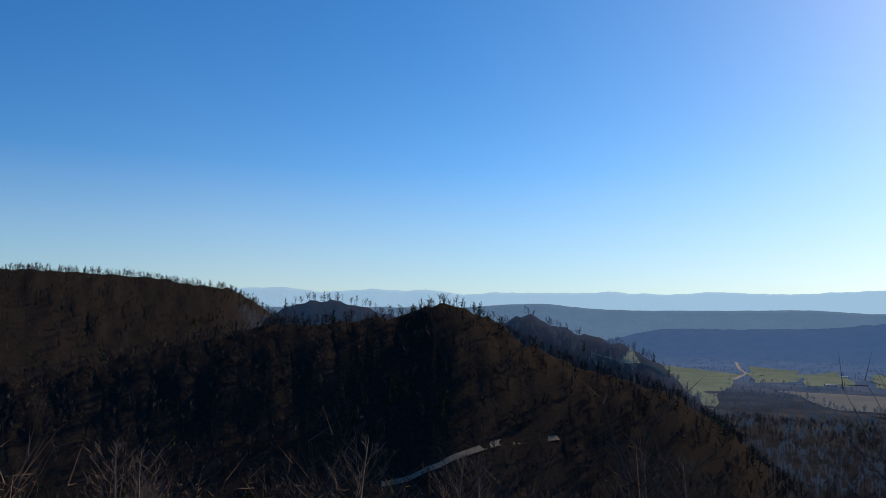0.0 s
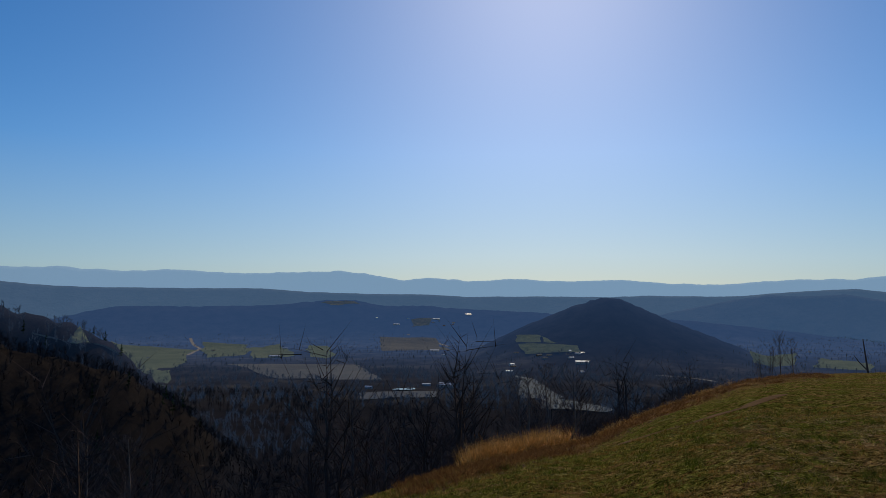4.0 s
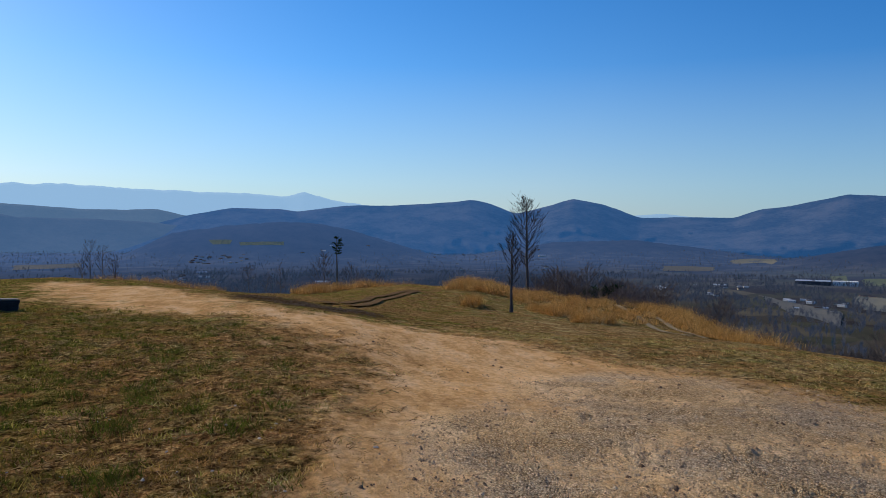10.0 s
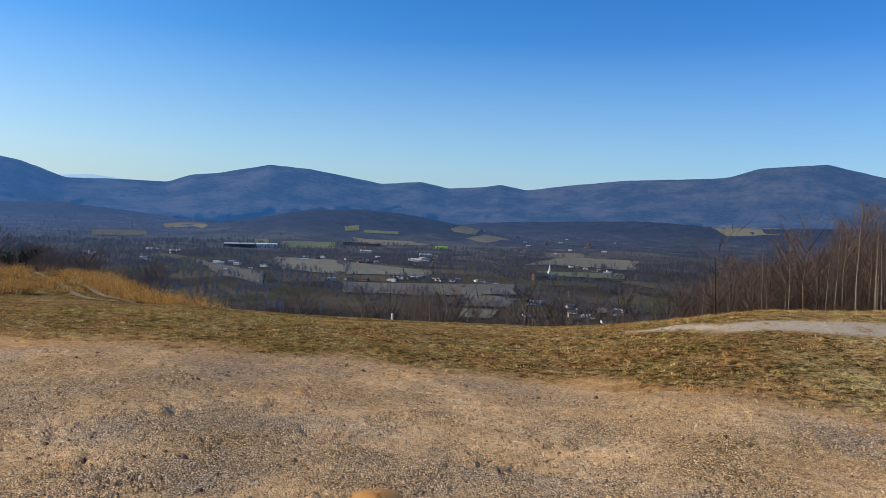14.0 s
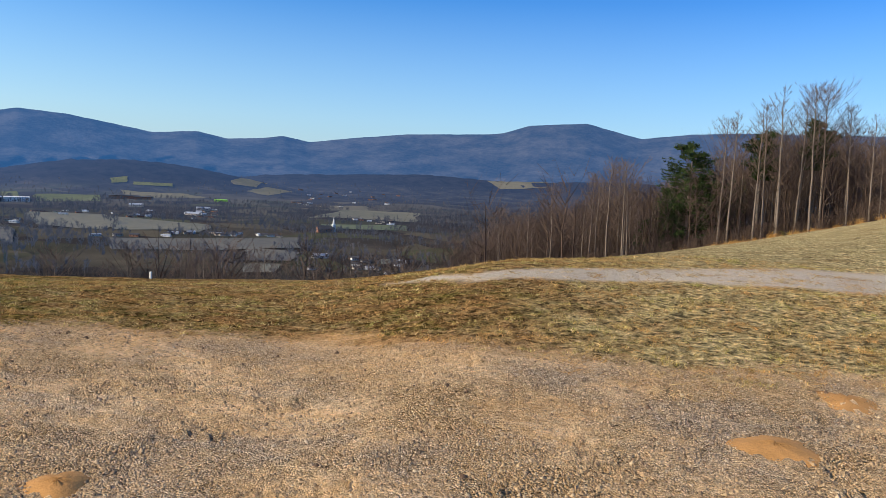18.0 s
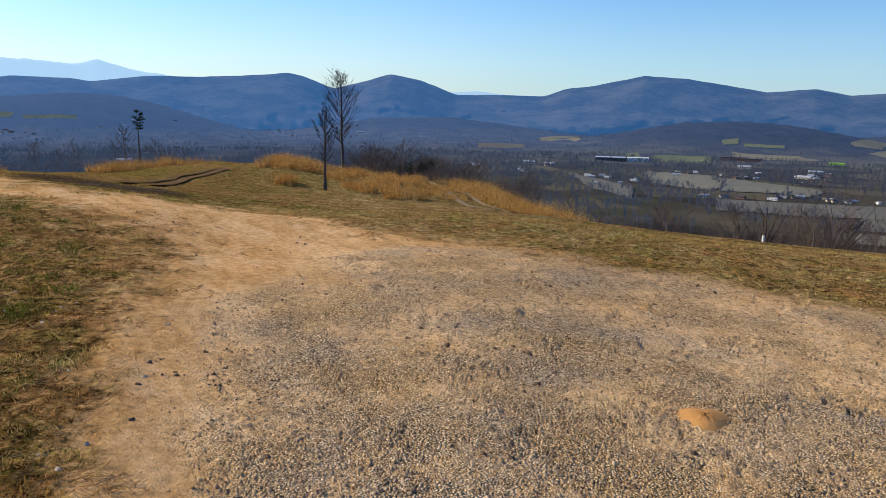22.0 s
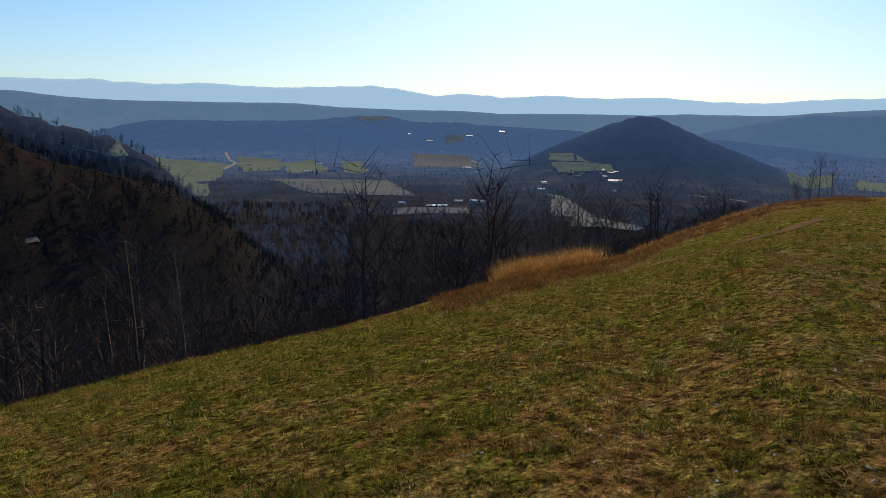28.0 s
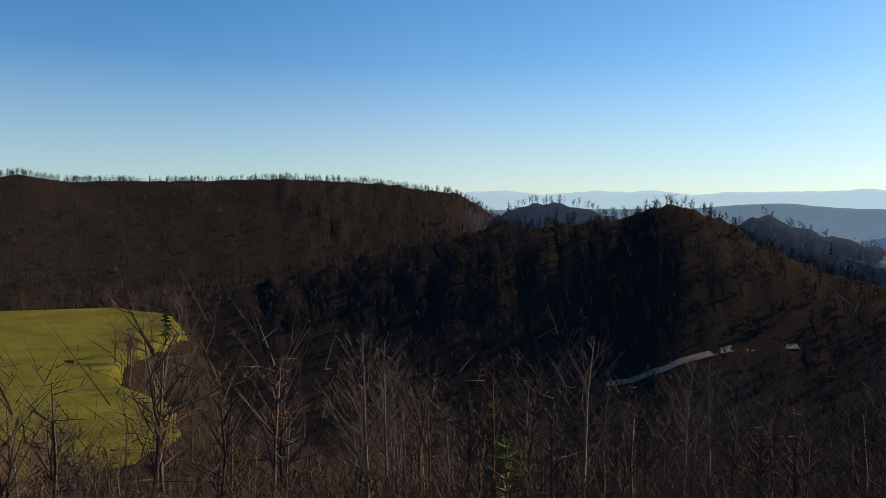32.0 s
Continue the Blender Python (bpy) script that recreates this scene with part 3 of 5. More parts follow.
def build_ground():
    r = np.concatenate([[0.05, 0.3, 0.6, 0.9], np.exp(np.linspace(math.log(1.2), math.log(16), 210, endpoint=False)), np.exp(np.linspace(math.log(16), math.log(4900), 170))])
    b = np.radians(np.concatenate([np.arange(-30, 230, 0.36), np.arange(230, 330, 1.0)]))
    R, B = np.meshgrid(r, b, indexing="ij")
    X, Y = (R * np.sin(B)).ravel(), (R * np.cos(B)).ravel()
    Z = height(X, Y)
    # tree canopy of the far hillsides
    far = far_height(X, Y) - VALLEY
    canopy = step(14, 24, far) * step(320, 400, R.ravel()) * (1 - step(-30, 5, inside(LEFT_FIELD, X, Y)))
    g0 = np.random.RandomState(17)
    Z = Z + canopy * (g0.uniform(0, 2.0, len(Z)) + 1.5 * bumps(X, Y, 40, 55) + 2.6 * bumps(X, Y, 21, 56) + 1.6 * bumps(X, Y, 9, 57))
    # clods and small hollows of the trodden ground
    rough = (0.3 + step(-0.3, 0.5, bumps(X, Y, 1.3, 95) + 0.7 * bumps(X, Y, 0.5, 96))) * (1 - step(13, 16, R.ravel()))
    rough = rough * (0.35 + 0.65 * step(-1.0, 1.5, inside(GRAVEL, X, Y)) + 0.2 * step(0, 1, -inside(DIRT, X, Y)))
    Z = Z + rough * (0.003 + 0.0012 * R.ravel()) * g0.normal(size=len(Z))
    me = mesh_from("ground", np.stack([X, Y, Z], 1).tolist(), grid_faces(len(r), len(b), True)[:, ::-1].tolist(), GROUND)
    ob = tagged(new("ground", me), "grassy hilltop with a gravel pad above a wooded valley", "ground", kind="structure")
    wob = 0.35 * bumps(X, Y, 1.6, 21) + 0.5 * bumps(X, Y, 4.5, 22)
    rr, bb = R.ravel(), wrap(np.degrees(B.ravel()))
    scale = np.clip(rr / 9, 0.3, 2)
    dirt = step(-1.3, 1.2, inside(DIRT, X, Y) / scale + 0.8 * wob)
    lane = step(-0.3, 0.3, inside(LANE, X, Y) + 0.3 * wob)
    gravel = np.maximum(step(-0.6, 1.2, inside(GRAVEL, X, Y) / scale + 1.2 * wob), lane)
    dirt = np.maximum(dirt, lane)
    off = BROW_OFF(bb)
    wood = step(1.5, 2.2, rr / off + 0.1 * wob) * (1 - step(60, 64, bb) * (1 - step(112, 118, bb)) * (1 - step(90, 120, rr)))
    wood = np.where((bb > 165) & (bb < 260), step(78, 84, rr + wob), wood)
    dry = 0.35 + 0.35 * bumps(X, Y, 7, 31) + 0.4 * step(60, 120, bb) * (1 - step(200, 240, bb)) + (0.5 + 0.9 * step(36, 46, bb) * (1 - step(62, 70, bb))) * np.exp(-((rr - off * (1.08 - 0.13 * step(36, 46, bb) * (1 - step(62, 70, bb)))) / (0.13 * off)) ** 2) - 0.25 * step(5, 14, rr) * (1 - step(62, 80, bb))
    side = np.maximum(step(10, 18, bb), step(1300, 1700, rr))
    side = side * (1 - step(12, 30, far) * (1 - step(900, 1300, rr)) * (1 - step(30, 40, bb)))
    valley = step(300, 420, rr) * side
    # how much painted haze glow the ground gets, growing with distance
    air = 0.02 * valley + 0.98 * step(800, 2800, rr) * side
    farm = step(600, 800, rr) * (1 - step(1900, 2150, rr)) * step(108, 120, bb) * (1 - step(158, 164, bb)) * 0.55
    pale = 0.95 * step(160, 182, bb) * (1 - step(240, 260, bb)) + 0.3 * step(96, 110, bb) * (1 - step(150, 170, bb))
    dry = dry + 0.6 * step(136, 150, bb) * (1 - step(190, 200, bb))
    dry = dry + 0.55 * step(58, 84, bb) * (1 - step(9, 16, rr)) * (1 - step(110, 125, bb)) + 0.25 * step(2, 6, 8 - rr)
    band = step(34, 44, bb) * (1 - step(64, 70, bb))
    turned = 0.95 * step(0.56, 0.74, rr / off + 0.1 * wob) * (1 - step(1.08, 1.25, rr / off)) * band + 0.8 * np.exp(-((rr / off - 1.0) / 0.09) ** 2) * step(4, 20, bb) * (1 - step(34, 44, bb))
    dug = step(-0.6, 0.5, inside(DUG, X, Y) + 0.5 * wob)
    # dark woods colour on the hills, and over the near valley towards the sun
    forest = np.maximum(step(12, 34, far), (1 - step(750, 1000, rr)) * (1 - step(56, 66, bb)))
    # some of the haze glow on the nearer ridges too
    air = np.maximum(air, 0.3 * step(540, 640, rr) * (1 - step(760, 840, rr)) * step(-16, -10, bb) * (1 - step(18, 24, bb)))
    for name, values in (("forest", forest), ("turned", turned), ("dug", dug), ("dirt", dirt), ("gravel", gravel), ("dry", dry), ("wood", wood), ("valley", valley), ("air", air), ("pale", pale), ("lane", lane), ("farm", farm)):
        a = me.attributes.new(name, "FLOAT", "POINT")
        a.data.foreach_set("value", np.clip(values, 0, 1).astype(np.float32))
    return ob


build_ground()


def ridge(name, label, material, dist, foot, crest, rough, seed):
    """A range of hills: crest line by bearing and height angle, with spurs down to its foot."""
    b0, b1 = crest[0][0], crest[-1][0]
    b = np.arange(b0, b1 + 0.01, 0.16)
    xs, ys = np.array([c[0] for c in crest]), np.array([c[1] for c in crest])
    el = np.interp(b, xs, ys)
    pad = np.exp(-np.linspace(-2, 2, 7) ** 2)
    el = np.convolve(np.pad(el, 3, "edge"), pad / pad.sum(), "valid")
    g = np.random.RandomState(seed)
    el = el + rough * np.convolve(g.normal(size=len(b) + 4), np.ones(5) / 5, "valid")
    rows = []
    for u in np.linspace(0, 1.25, 24):
        # u = 0 at the foot, 1 at the crest, then down the back
        d = dist - foot * (1 - u)
        px, py = d * np.sin(np.radians(b)), d * np.cos(np.radians(b))
        spur = bumps(px, py, 900, seed) + 0.6 * bumps(px, py, 380, seed + 1) + 0.35 * bumps(px, py, 150, seed + 2)
        d = d + 0.22 * foot * spur * (1 - u)
        rise = np.where(u <= 1, u ** 1.1 + 0.2 * spur * u * (1 - min(u, 1)) * 2, 1 - 3 * (u - 1))
        low = VALLEY - 25
        z = low + (1.6 + dist * np.tan(np.radians(el)) - low) * rise
        rows.append(np.stack([d * np.sin(np.radians(b)), d * np.cos(np.radians(b)), z], 1))
    v = np.concatenate(rows)
    me = mesh_from(name, v.tolist(), grid_faces(24, len(b)).tolist(), material)
    return tagged(new(name, me), label, "mountain", kind="structure")


FAR_CREST = [(-70, 2.4), (-20, 2.7), (-14.5, 2.95), (-11.7, 3.17), (-9, 2.82), (-5.2, 3.17), (-2.7, 3.1), (-1.1, 3.27), (1.6, 2.84), (3.8, 3.1), (8, 3.1), (12.4, 3.24), (16.5, 3.02),
             (20, 3.2), (24.6, 3.06), (28.4, 3.2), (32.1, 3.32), (33.5, 3.2), (35.2, 2.95), (36.4, 2.7), (38.7, 2.93), (41.4, 2.66), (45.4, 2.85), (48.3, 2.64), (52.9, 2.77),
             (56, 2.5), (59, 2.35), (64.5, 2.64), (67.8, 2.6), (71, 2.98), (75.3, 3.05), (78.5, 2.88), (83.5, 2.7), (87.3, 2.66), (89.5, 2.45), (90.4, 2.55), (91.3, 2.83), (92.2, 2.55), (93.3, 2.2), (95.5, 1.95)]
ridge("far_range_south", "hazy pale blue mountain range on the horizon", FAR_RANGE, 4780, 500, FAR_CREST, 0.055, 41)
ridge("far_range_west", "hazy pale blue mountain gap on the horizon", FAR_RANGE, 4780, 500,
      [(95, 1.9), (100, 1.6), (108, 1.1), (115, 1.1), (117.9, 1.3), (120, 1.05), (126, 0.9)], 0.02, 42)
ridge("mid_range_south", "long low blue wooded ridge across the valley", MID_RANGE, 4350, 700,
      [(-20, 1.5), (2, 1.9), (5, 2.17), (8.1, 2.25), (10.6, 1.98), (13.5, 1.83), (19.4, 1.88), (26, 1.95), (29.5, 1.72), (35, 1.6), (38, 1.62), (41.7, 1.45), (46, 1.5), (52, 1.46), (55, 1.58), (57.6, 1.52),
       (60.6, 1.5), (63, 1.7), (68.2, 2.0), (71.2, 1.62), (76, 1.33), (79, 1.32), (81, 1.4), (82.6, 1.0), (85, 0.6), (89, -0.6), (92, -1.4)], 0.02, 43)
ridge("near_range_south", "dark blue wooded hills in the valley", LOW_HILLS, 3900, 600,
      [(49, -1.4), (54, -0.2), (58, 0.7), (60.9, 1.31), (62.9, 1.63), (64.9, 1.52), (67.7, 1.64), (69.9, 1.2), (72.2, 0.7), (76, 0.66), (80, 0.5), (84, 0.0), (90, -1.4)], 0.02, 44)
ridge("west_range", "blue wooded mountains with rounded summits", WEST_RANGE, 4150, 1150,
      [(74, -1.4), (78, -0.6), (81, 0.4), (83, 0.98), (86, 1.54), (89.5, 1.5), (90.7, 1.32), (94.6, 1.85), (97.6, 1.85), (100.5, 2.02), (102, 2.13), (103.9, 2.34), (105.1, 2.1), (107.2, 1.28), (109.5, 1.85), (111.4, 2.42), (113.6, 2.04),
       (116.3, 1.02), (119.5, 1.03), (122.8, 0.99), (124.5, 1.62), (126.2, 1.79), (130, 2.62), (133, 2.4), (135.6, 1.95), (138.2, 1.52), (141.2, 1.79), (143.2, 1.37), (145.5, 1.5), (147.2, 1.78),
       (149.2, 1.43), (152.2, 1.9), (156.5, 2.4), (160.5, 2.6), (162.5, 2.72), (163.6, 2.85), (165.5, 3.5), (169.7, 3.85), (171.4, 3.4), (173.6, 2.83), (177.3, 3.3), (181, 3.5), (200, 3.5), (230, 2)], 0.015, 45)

# ---------------------------------------------------------------- mesh helpers
def part(name, me, parent, label=""):
    """One mesh object under a thing."""
    ob = new(name, me)
    ob.parent = parent
    if label:
        tagged(ob, label)
    return ob


def fast_mesh(name, verts, tris, material, smooth=False):
    """A mesh from arrays of points and triangles."""
    verts, tris = np.asarray(verts, np.float32), np.asarray(tris, np.int32)
    me = bpy.data.meshes.new(name)
    me.vertices.add(len(verts))
    me.vertices.foreach_set("co", verts.ravel())
    me.loops.add(len(tris) * 3)
    me.loops.foreach_set("vertex_index", tris.ravel())
    me.polygons.add(len(tris))
    me.polygons.foreach_set("loop_start", np.arange(0, len(tris) * 3, 3, dtype=np.int32))
    if smooth:
        me.polygons.foreach_set("use_smooth", np.ones(len(tris), bool))
    me.materials.append(material)
    me.update(calc_edges=True)
    me.validate()
    return me


class Sticks:
    """Tapered sticks and slivers gathered into one mesh."""

    def __init__(self):
        self.v, self.f, self.n = [], [], 0

    def stick(self, points, radii, sides=3):
        base = self.n
        pts = np.array(points, float)
        for i, (p, r) in enumerate(zip(pts, radii)):
            d = pts[min(i + 1, len(pts) - 1)] - pts[max(i - 1, 0)]
            d = d / (np.linalg.norm(d) + 1e-9)
            a = np.cross(d, (0.31, 0.9, 0.2))
            a = a / (np.linalg.norm(a) + 1e-9)
            c = np.cross(d, a)
            for k in range(sides):
                q = 2 * math.pi * k / sides
                self.v.append(p + r * (math.cos(q) * a + math.sin(q) * c))
        for i in range(len(pts) - 1):
            for k in range(sides):
                m = (k + 1) % sides
                o = base + i * sides
                self.f += [(o + k, o + m, o + sides + m), (o + k, o + sides + m, o + sides + k)]
        self.n += len(pts) * sides

    def sliver(self, p, q, wide, turn):
        d = np.asarray(q) - p
        a = np.cross(d, (math.cos(turn), math.sin(turn), 0.3))
        a = a / (np.linalg.norm(a) + 1e-9) * wide * 0.5
        self.v += [np.asarray(p) - a, np.asarray(p) + a, np.asarray(q)]
        self.f.append((self.n, self.n + 1, self.n + 2))
        self.n += 3

    def arrays(self):
        return np.array(self.v, np.float32).reshape(-1, 3), np.array(self.f, np.int32).reshape(-1, 3)


def grow_tree(g, high, clear, spread, limbs, sprigs, thick, lean=0.03, sides=5, stems=1, sweep=1.0):
    """A leafless tree: the trunk's sticks and those of its crown, limbs curving upwards."""
    trunk, crown = Sticks(), Sticks()
    rows = np.linspace(0, 1, 8)
    for stem in range(stems):
        tilt = np.array([g.normal() * lean, g.normal() * lean]) * (1 if stems == 1 else 4)
        wob = np.cumsum(g.normal(size=(8, 2)) * 0.006 * high, 0)
        tall = high * (1 if stem == 0 else g.uniform(0.7, 1))
        pts = [np.array([tilt[0] * u * tall + wob[i, 0] * u, tilt[1] * u * tall + wob[i, 1] * u, u * tall * 0.97]) for i, u in enumerate(rows)]
        rad = [thick * (1 - u) ** 0.8 + 0.01 for u in rows]
        rad[0] *= 1.4
        trunk.stick(pts, rad, sides)
        count = limbs // stems
        for k in range(count):
            u = clear + (0.97 - clear) * ((k + g.uniform(0, 0.9)) / count) ** 0.9
            v = (u - clear) / (1 - clear)
            i = min(int(u * 7), 6)
            p = pts[i] + (pts[i + 1] - pts[i]) * (u * 7 - i)
            a = 2.4 * k + g.normal() * 0.5
            reach = spread * high * (0.6 + 0.5 * math.sin(math.pi * v)) * (1.05 - 0.75 * v * v) * g.uniform(0.55, 1.1)
            rise = reach * (0.85 + 0.9 * v - 0.7 * v ** 3) * sweep * g.uniform(0.8, 1.25)
            turn = g.normal() * 0.35
            line = [p + np.array([math.cos(a + turn * w) * reach * w ** 0.85, math.sin(a + turn * w) * reach * w ** 0.85, rise * w ** 1.3]) for w in (0, 0.35, 0.7, 1.0)]
            r0 = max(thick * (1 - u) * 0.5, 0.016)
            crown.stick(line, [r0, r0 * 0.7, r0 * 0.45, 0.006], 3)
            for m in range(sprigs):
                w = 0.22 + 0.75 * (m + g.rand()) / sprigs
                j = min(int(w * 3), 2)
                q = line[j] + (line[j + 1] - line[j]) * (w * 3 - j)
                e = a + (1 if m % 2 else -1) * g.uniform(0.3, 1.1)
                lng = reach * 0.5 * (1.2 - 0.6 * w) * g.uniform(0.6, 1.2)
                t = q + np.array([math.cos(e) * lng, math.sin(e) * lng, lng * g.uniform(0.5, 1.5) * sweep])
                crown.sliver(q, t, max(0.028, r0 * 0.5), g.uniform(0, 3))
                for z in range(5):
                    m2 = q + (t - q) * g.uniform(0.25, 0.95)
                    e2 = e + g.normal() * 0.8
                    l2 = lng * g.uniform(0.3, 0.6)
                    crown.sliver(m2, m2 + np.array([math.cos(e2) * l2, math.sin(e2) * l2, l2 * g.uniform(0.4, 1.7)]), 0.022, g.uniform(0, 3))
    return trunk, crown


def tree_thing(name, label, grown, category="tree", group="", wood=None, twig=None):
    ob = tagged(new(name), label, category, group)
    part("trunk", fast_mesh("trunk", *grown[0].arrays(), wood or BARK, True), ob)
    part("crown", fast_mesh("crown", *grown[1].arrays(), twig or TWIG), ob, "leafless brown branches and twigs")
    return ob


def grow_pine(g, high, clear, spread, whorls, leaf=1.0):
    trunk, crown = Sticks(), Sticks()
    trunk.stick([(0, 0, 0), (0.01 * high, 0, high * 0.5), (0, 0.01 * high, high)], [0.018 * high, 0.012 * high, 0.02], 6)
    for k in range(whorls):
        u = clear + (1 - clear) * (k + 0.3) / whorls
        z = u * high
        width = spread * high * (0.35 + 0.65 * math.sin(math.pi * min(1, (1 - (u - clear) / (1 - clear)) * 0.75 + 0.12)))
        for m in range(5):
            a = g.uniform(0, 6.28)
            reach = width * g.uniform(0.6, 1.1)
            tip = np.array([math.cos(a) * reach, math.sin(a) * reach, z + reach * g.uniform(0.05, 0.45)])
            crown.stick([(0, 0, z), tip], [0.03, 0.01], 3)
            for s in range(16):
                c = np.array([0, 0, z]) + (tip - np.array([0, 0, z])) * g.uniform(0.35, 1.05) + g.normal(size=3) * 0.1 * reach
                for n in range(4):
                    d = g.normal(size=3)
                    d[2] = abs(d[2]) * 0.8
                    crown.sliver(c, c + d / np.linalg.norm(d) * 0.045 * high * leaf * g.uniform(0.6, 1.2), 0.011 * high * leaf, g.uniform(0, 3))
    return trunk, crown


# ---------------------------------------------------------------- single trees
rng = np.random.RandomState(11)
TREES = "bare trees of the woods' edge"
slim = [tree_thing("bare_tree", "tall slim leafless tree with a bare grey trunk", grow_tree(rng, 13, 0.36 + 0.06 * k, 0.1 + 0.014 * k, 34, 7, 0.105, lean=0.014), group=TREES) for k in range(5)]
broad = [tree_thing("bare_tree", "spreading leafless tree on the wooded slope", grow_tree(rng, 9.5, 0.2, 0.23, 26, 7, 0.12), group=TREES) for k in range(3)]
clump = [tree_thing("bare_tree", "leafless tree with several thin stems", grow_tree(rng, 7, 0.15, 0.2, 32, 7, 0.07, stems=4, sides=4), group=TREES) for k in range(2)]
used = set()


def plant(kinds, x, y, size=1.0, turn=None, lean=0.0):
    """Sets one tree of a kind on the ground, the first time the model itself."""
    ob = kinds[rng.randint(len(kinds))]
    m = Matrix.LocRotScale(None, Euler((0, 0, rng.uniform(0, 6.28) if turn is None else turn)), (size, size, size))
    m = Matrix.Translation((x, y, ground_at(x, y) - 0.1)) @ Matrix.Rotation(-radians(lean), 4, Vector((x, y, 0)).normalized()) @ m
    if ob.name not in used:
        used.add(ob.name)
        ob.matrix_basis = m
        return ob
    new_one = copy_thing(ob, pose(0, 0, 0))
    new_one.matrix_basis = m
    return new_one


# the slope below the hill on its sunny side
for k in range(120):
    b = rng.uniform(-46, 56)
    d = float(BROW_OFF(b)) * rng.uniform(1.9, 2.4) + rng.uniform(6, 95) * rng.uniform(0.3, 1)
    if -46 < b < -33 and d > 60:
        continue
    x, y = spot(b, d)
    top = 1.6 + d * math.tan(radians(rng.uniform(-15, -10.5) if b < -24 else rng.uniform(-11.5, -7) if b < 25 else rng.uniform(-9, -4.6)))
    kinds, full = (slim, 13) if rng.rand() < 0.12 else (broad + clump, 9)
    plant(kinds, x, y, min(max((top - ground_at(x, y)) / full, 0.35), 1.05))
# the slope towards the town
for k in range(60):
    b = rng.uniform(113, 158)
    d = rng.uniform(62, 100)
    x, y = spot(b, d)
    top = 1.55 + d * math.tan(radians(rng.uniform(-5.4, -4.2) if b < 124 else rng.uniform(-7.4, -5.8)))
    plant(slim if rng.rand() < 0.6 else broad, x, y, min(max((top - ground_at(x, y)) / 13, 0.4), 1.2))
# the wood above the bank: how high its tops stand along it
WOOD_TOP = table([(160, -5.5), (162.3, -4.6), (163.9, -2.7), (166.5, -1.5), (170.3, 0.2), (172.7, 2.0), (174.7, 1.0), (177, 2.2), (179.2, 4.8), (181.1, 5.2), (182.9, 6.8), (184.9, 7.0), (186.8, 6.9),
                  (187.8, 5.6), (189.5, 5.4), (191, 6.8), (193.5, 9.0), (196, 10.3), (206, 11)])


def wood_tree(kinds, b, d, share, full):
    """A tree whose top stands at a share of the wood's height."""
    x, y = spot(b, d)
    low = float(BANK(b))
    top = 1.6 + d * math.tan(radians(low + (float(WOOD_TOP(b)) - low) * share))
    plant(kinds, x, y, min(max((top - ground_at(x, y)) / full, 0.3), 1.25), lean=1.0)


for b in (162.4, 164.1, 166.2, 167.9, 170.7, 172.0, 173.1, 179.6, 180.2, 181.9, 182.5, 183.4, 184.5, 185.4, 186.0, 187.6, 188.9, 191.6, 193.2, 194.1, 195.4, 196.2):
    wood_tree(slim, b, rng.uniform(79.5, 82), rng.uniform(0.92, 1.02), 12.7)
for k in range(85):
    wood_tree(slim if k % 4 else broad, rng.uniform(162, 207), 81 + 26 * rng.rand() ** 1.3, rng.uniform(0.5, 0.88), 12.7 if k % 4 else 9.3)
# the two trees in the tall grass of the knoll
big = tree_thing("bare_tree", "tall leafless tree with upswept limbs standing in golden grass", grow_tree(rng, 7.5, 0.3, 0.2, 46, 8, 0.12, lean=0.004, sides=7, sweep=1.0), wood=DEAD, twig=DARK_TWIG)
big.matrix_basis = Matrix.Translation(at(108.2, 54, -0.1))
small = tree_thing("bare_tree", "thin leafless tree beside a taller one in golden grass", grow_tree(rng, 4.1, 0.3, 0.125, 32, 6, 0.075, lean=0.006, sides=6, sweep=1.2), wood=DEAD, twig=DARK_TWIG)
small.matrix_basis = Matrix.Translation(at(107.0, 36, -0.1))
# stems over the brow
for b, d, s in ((61.9, 60, 0.3), (62.6, 58, 0.36), (63.2, 59, 0.36), (64.0, 60, 0.3), (76.2, 58, 0.26), (76.7, 57, 0.3), (77.5, 58, 0.28), (78.3, 58, 0.34), (142.2, 60, 0.82), (143.8, 61, 0.76), (109.6, 66, 0.62), (45.8, 48, 0.7), (47.5, 52, 0.75), (49.3, 55, 0.7)):
    plant(broad if d > 100 or 100 < b or b < 55 else broad + clump, *spot(b, d), s)
for b, d, s in ((-42.8, 62, 1.12), (-45.2, 52, 0.45), (-37.6, 56, 0.55)):
    plant(clump, *spot(b, d), s)
# their tops show over the golden grass
for k in range(30):
    b, d = rng.uniform(108.5, 119), rng.uniform(78, 110)
    x, y = spot(b, d)
    top = 1.55 + d * math.tan(radians(rng.uniform(-4.2, -3.0) if b > 112 else rng.uniform(-3.6, -2.5)))
    plant(slim, x, y, (top - ground_at(x, y)) / 13)

# thin stems that stand over the brow from the slope behind it
for b, d, el in ((92.9, 84, -1.5), (95.0, 86, -2.45), (87.3, 70, -2.75), (89.7, 72, -2.4), (88.6, 74, -3.1), (110.3, 84, -2.55), (111.4, 88, -2.8), (109.0, 90, -3.2), (112.6, 84, -2.3), (96.8, 90, -3.0), (45.4, 52, -4.6), (47.3, 54, -4.9), (33.2, 50, -5.2)):
    x, y = spot(b, d)
    plant(broad if b < 50 else slim, x, y, (1.6 + d * math.tan(radians(el)) - ground_at(x, y)) / (9.2 if b < 50 else 12.7))

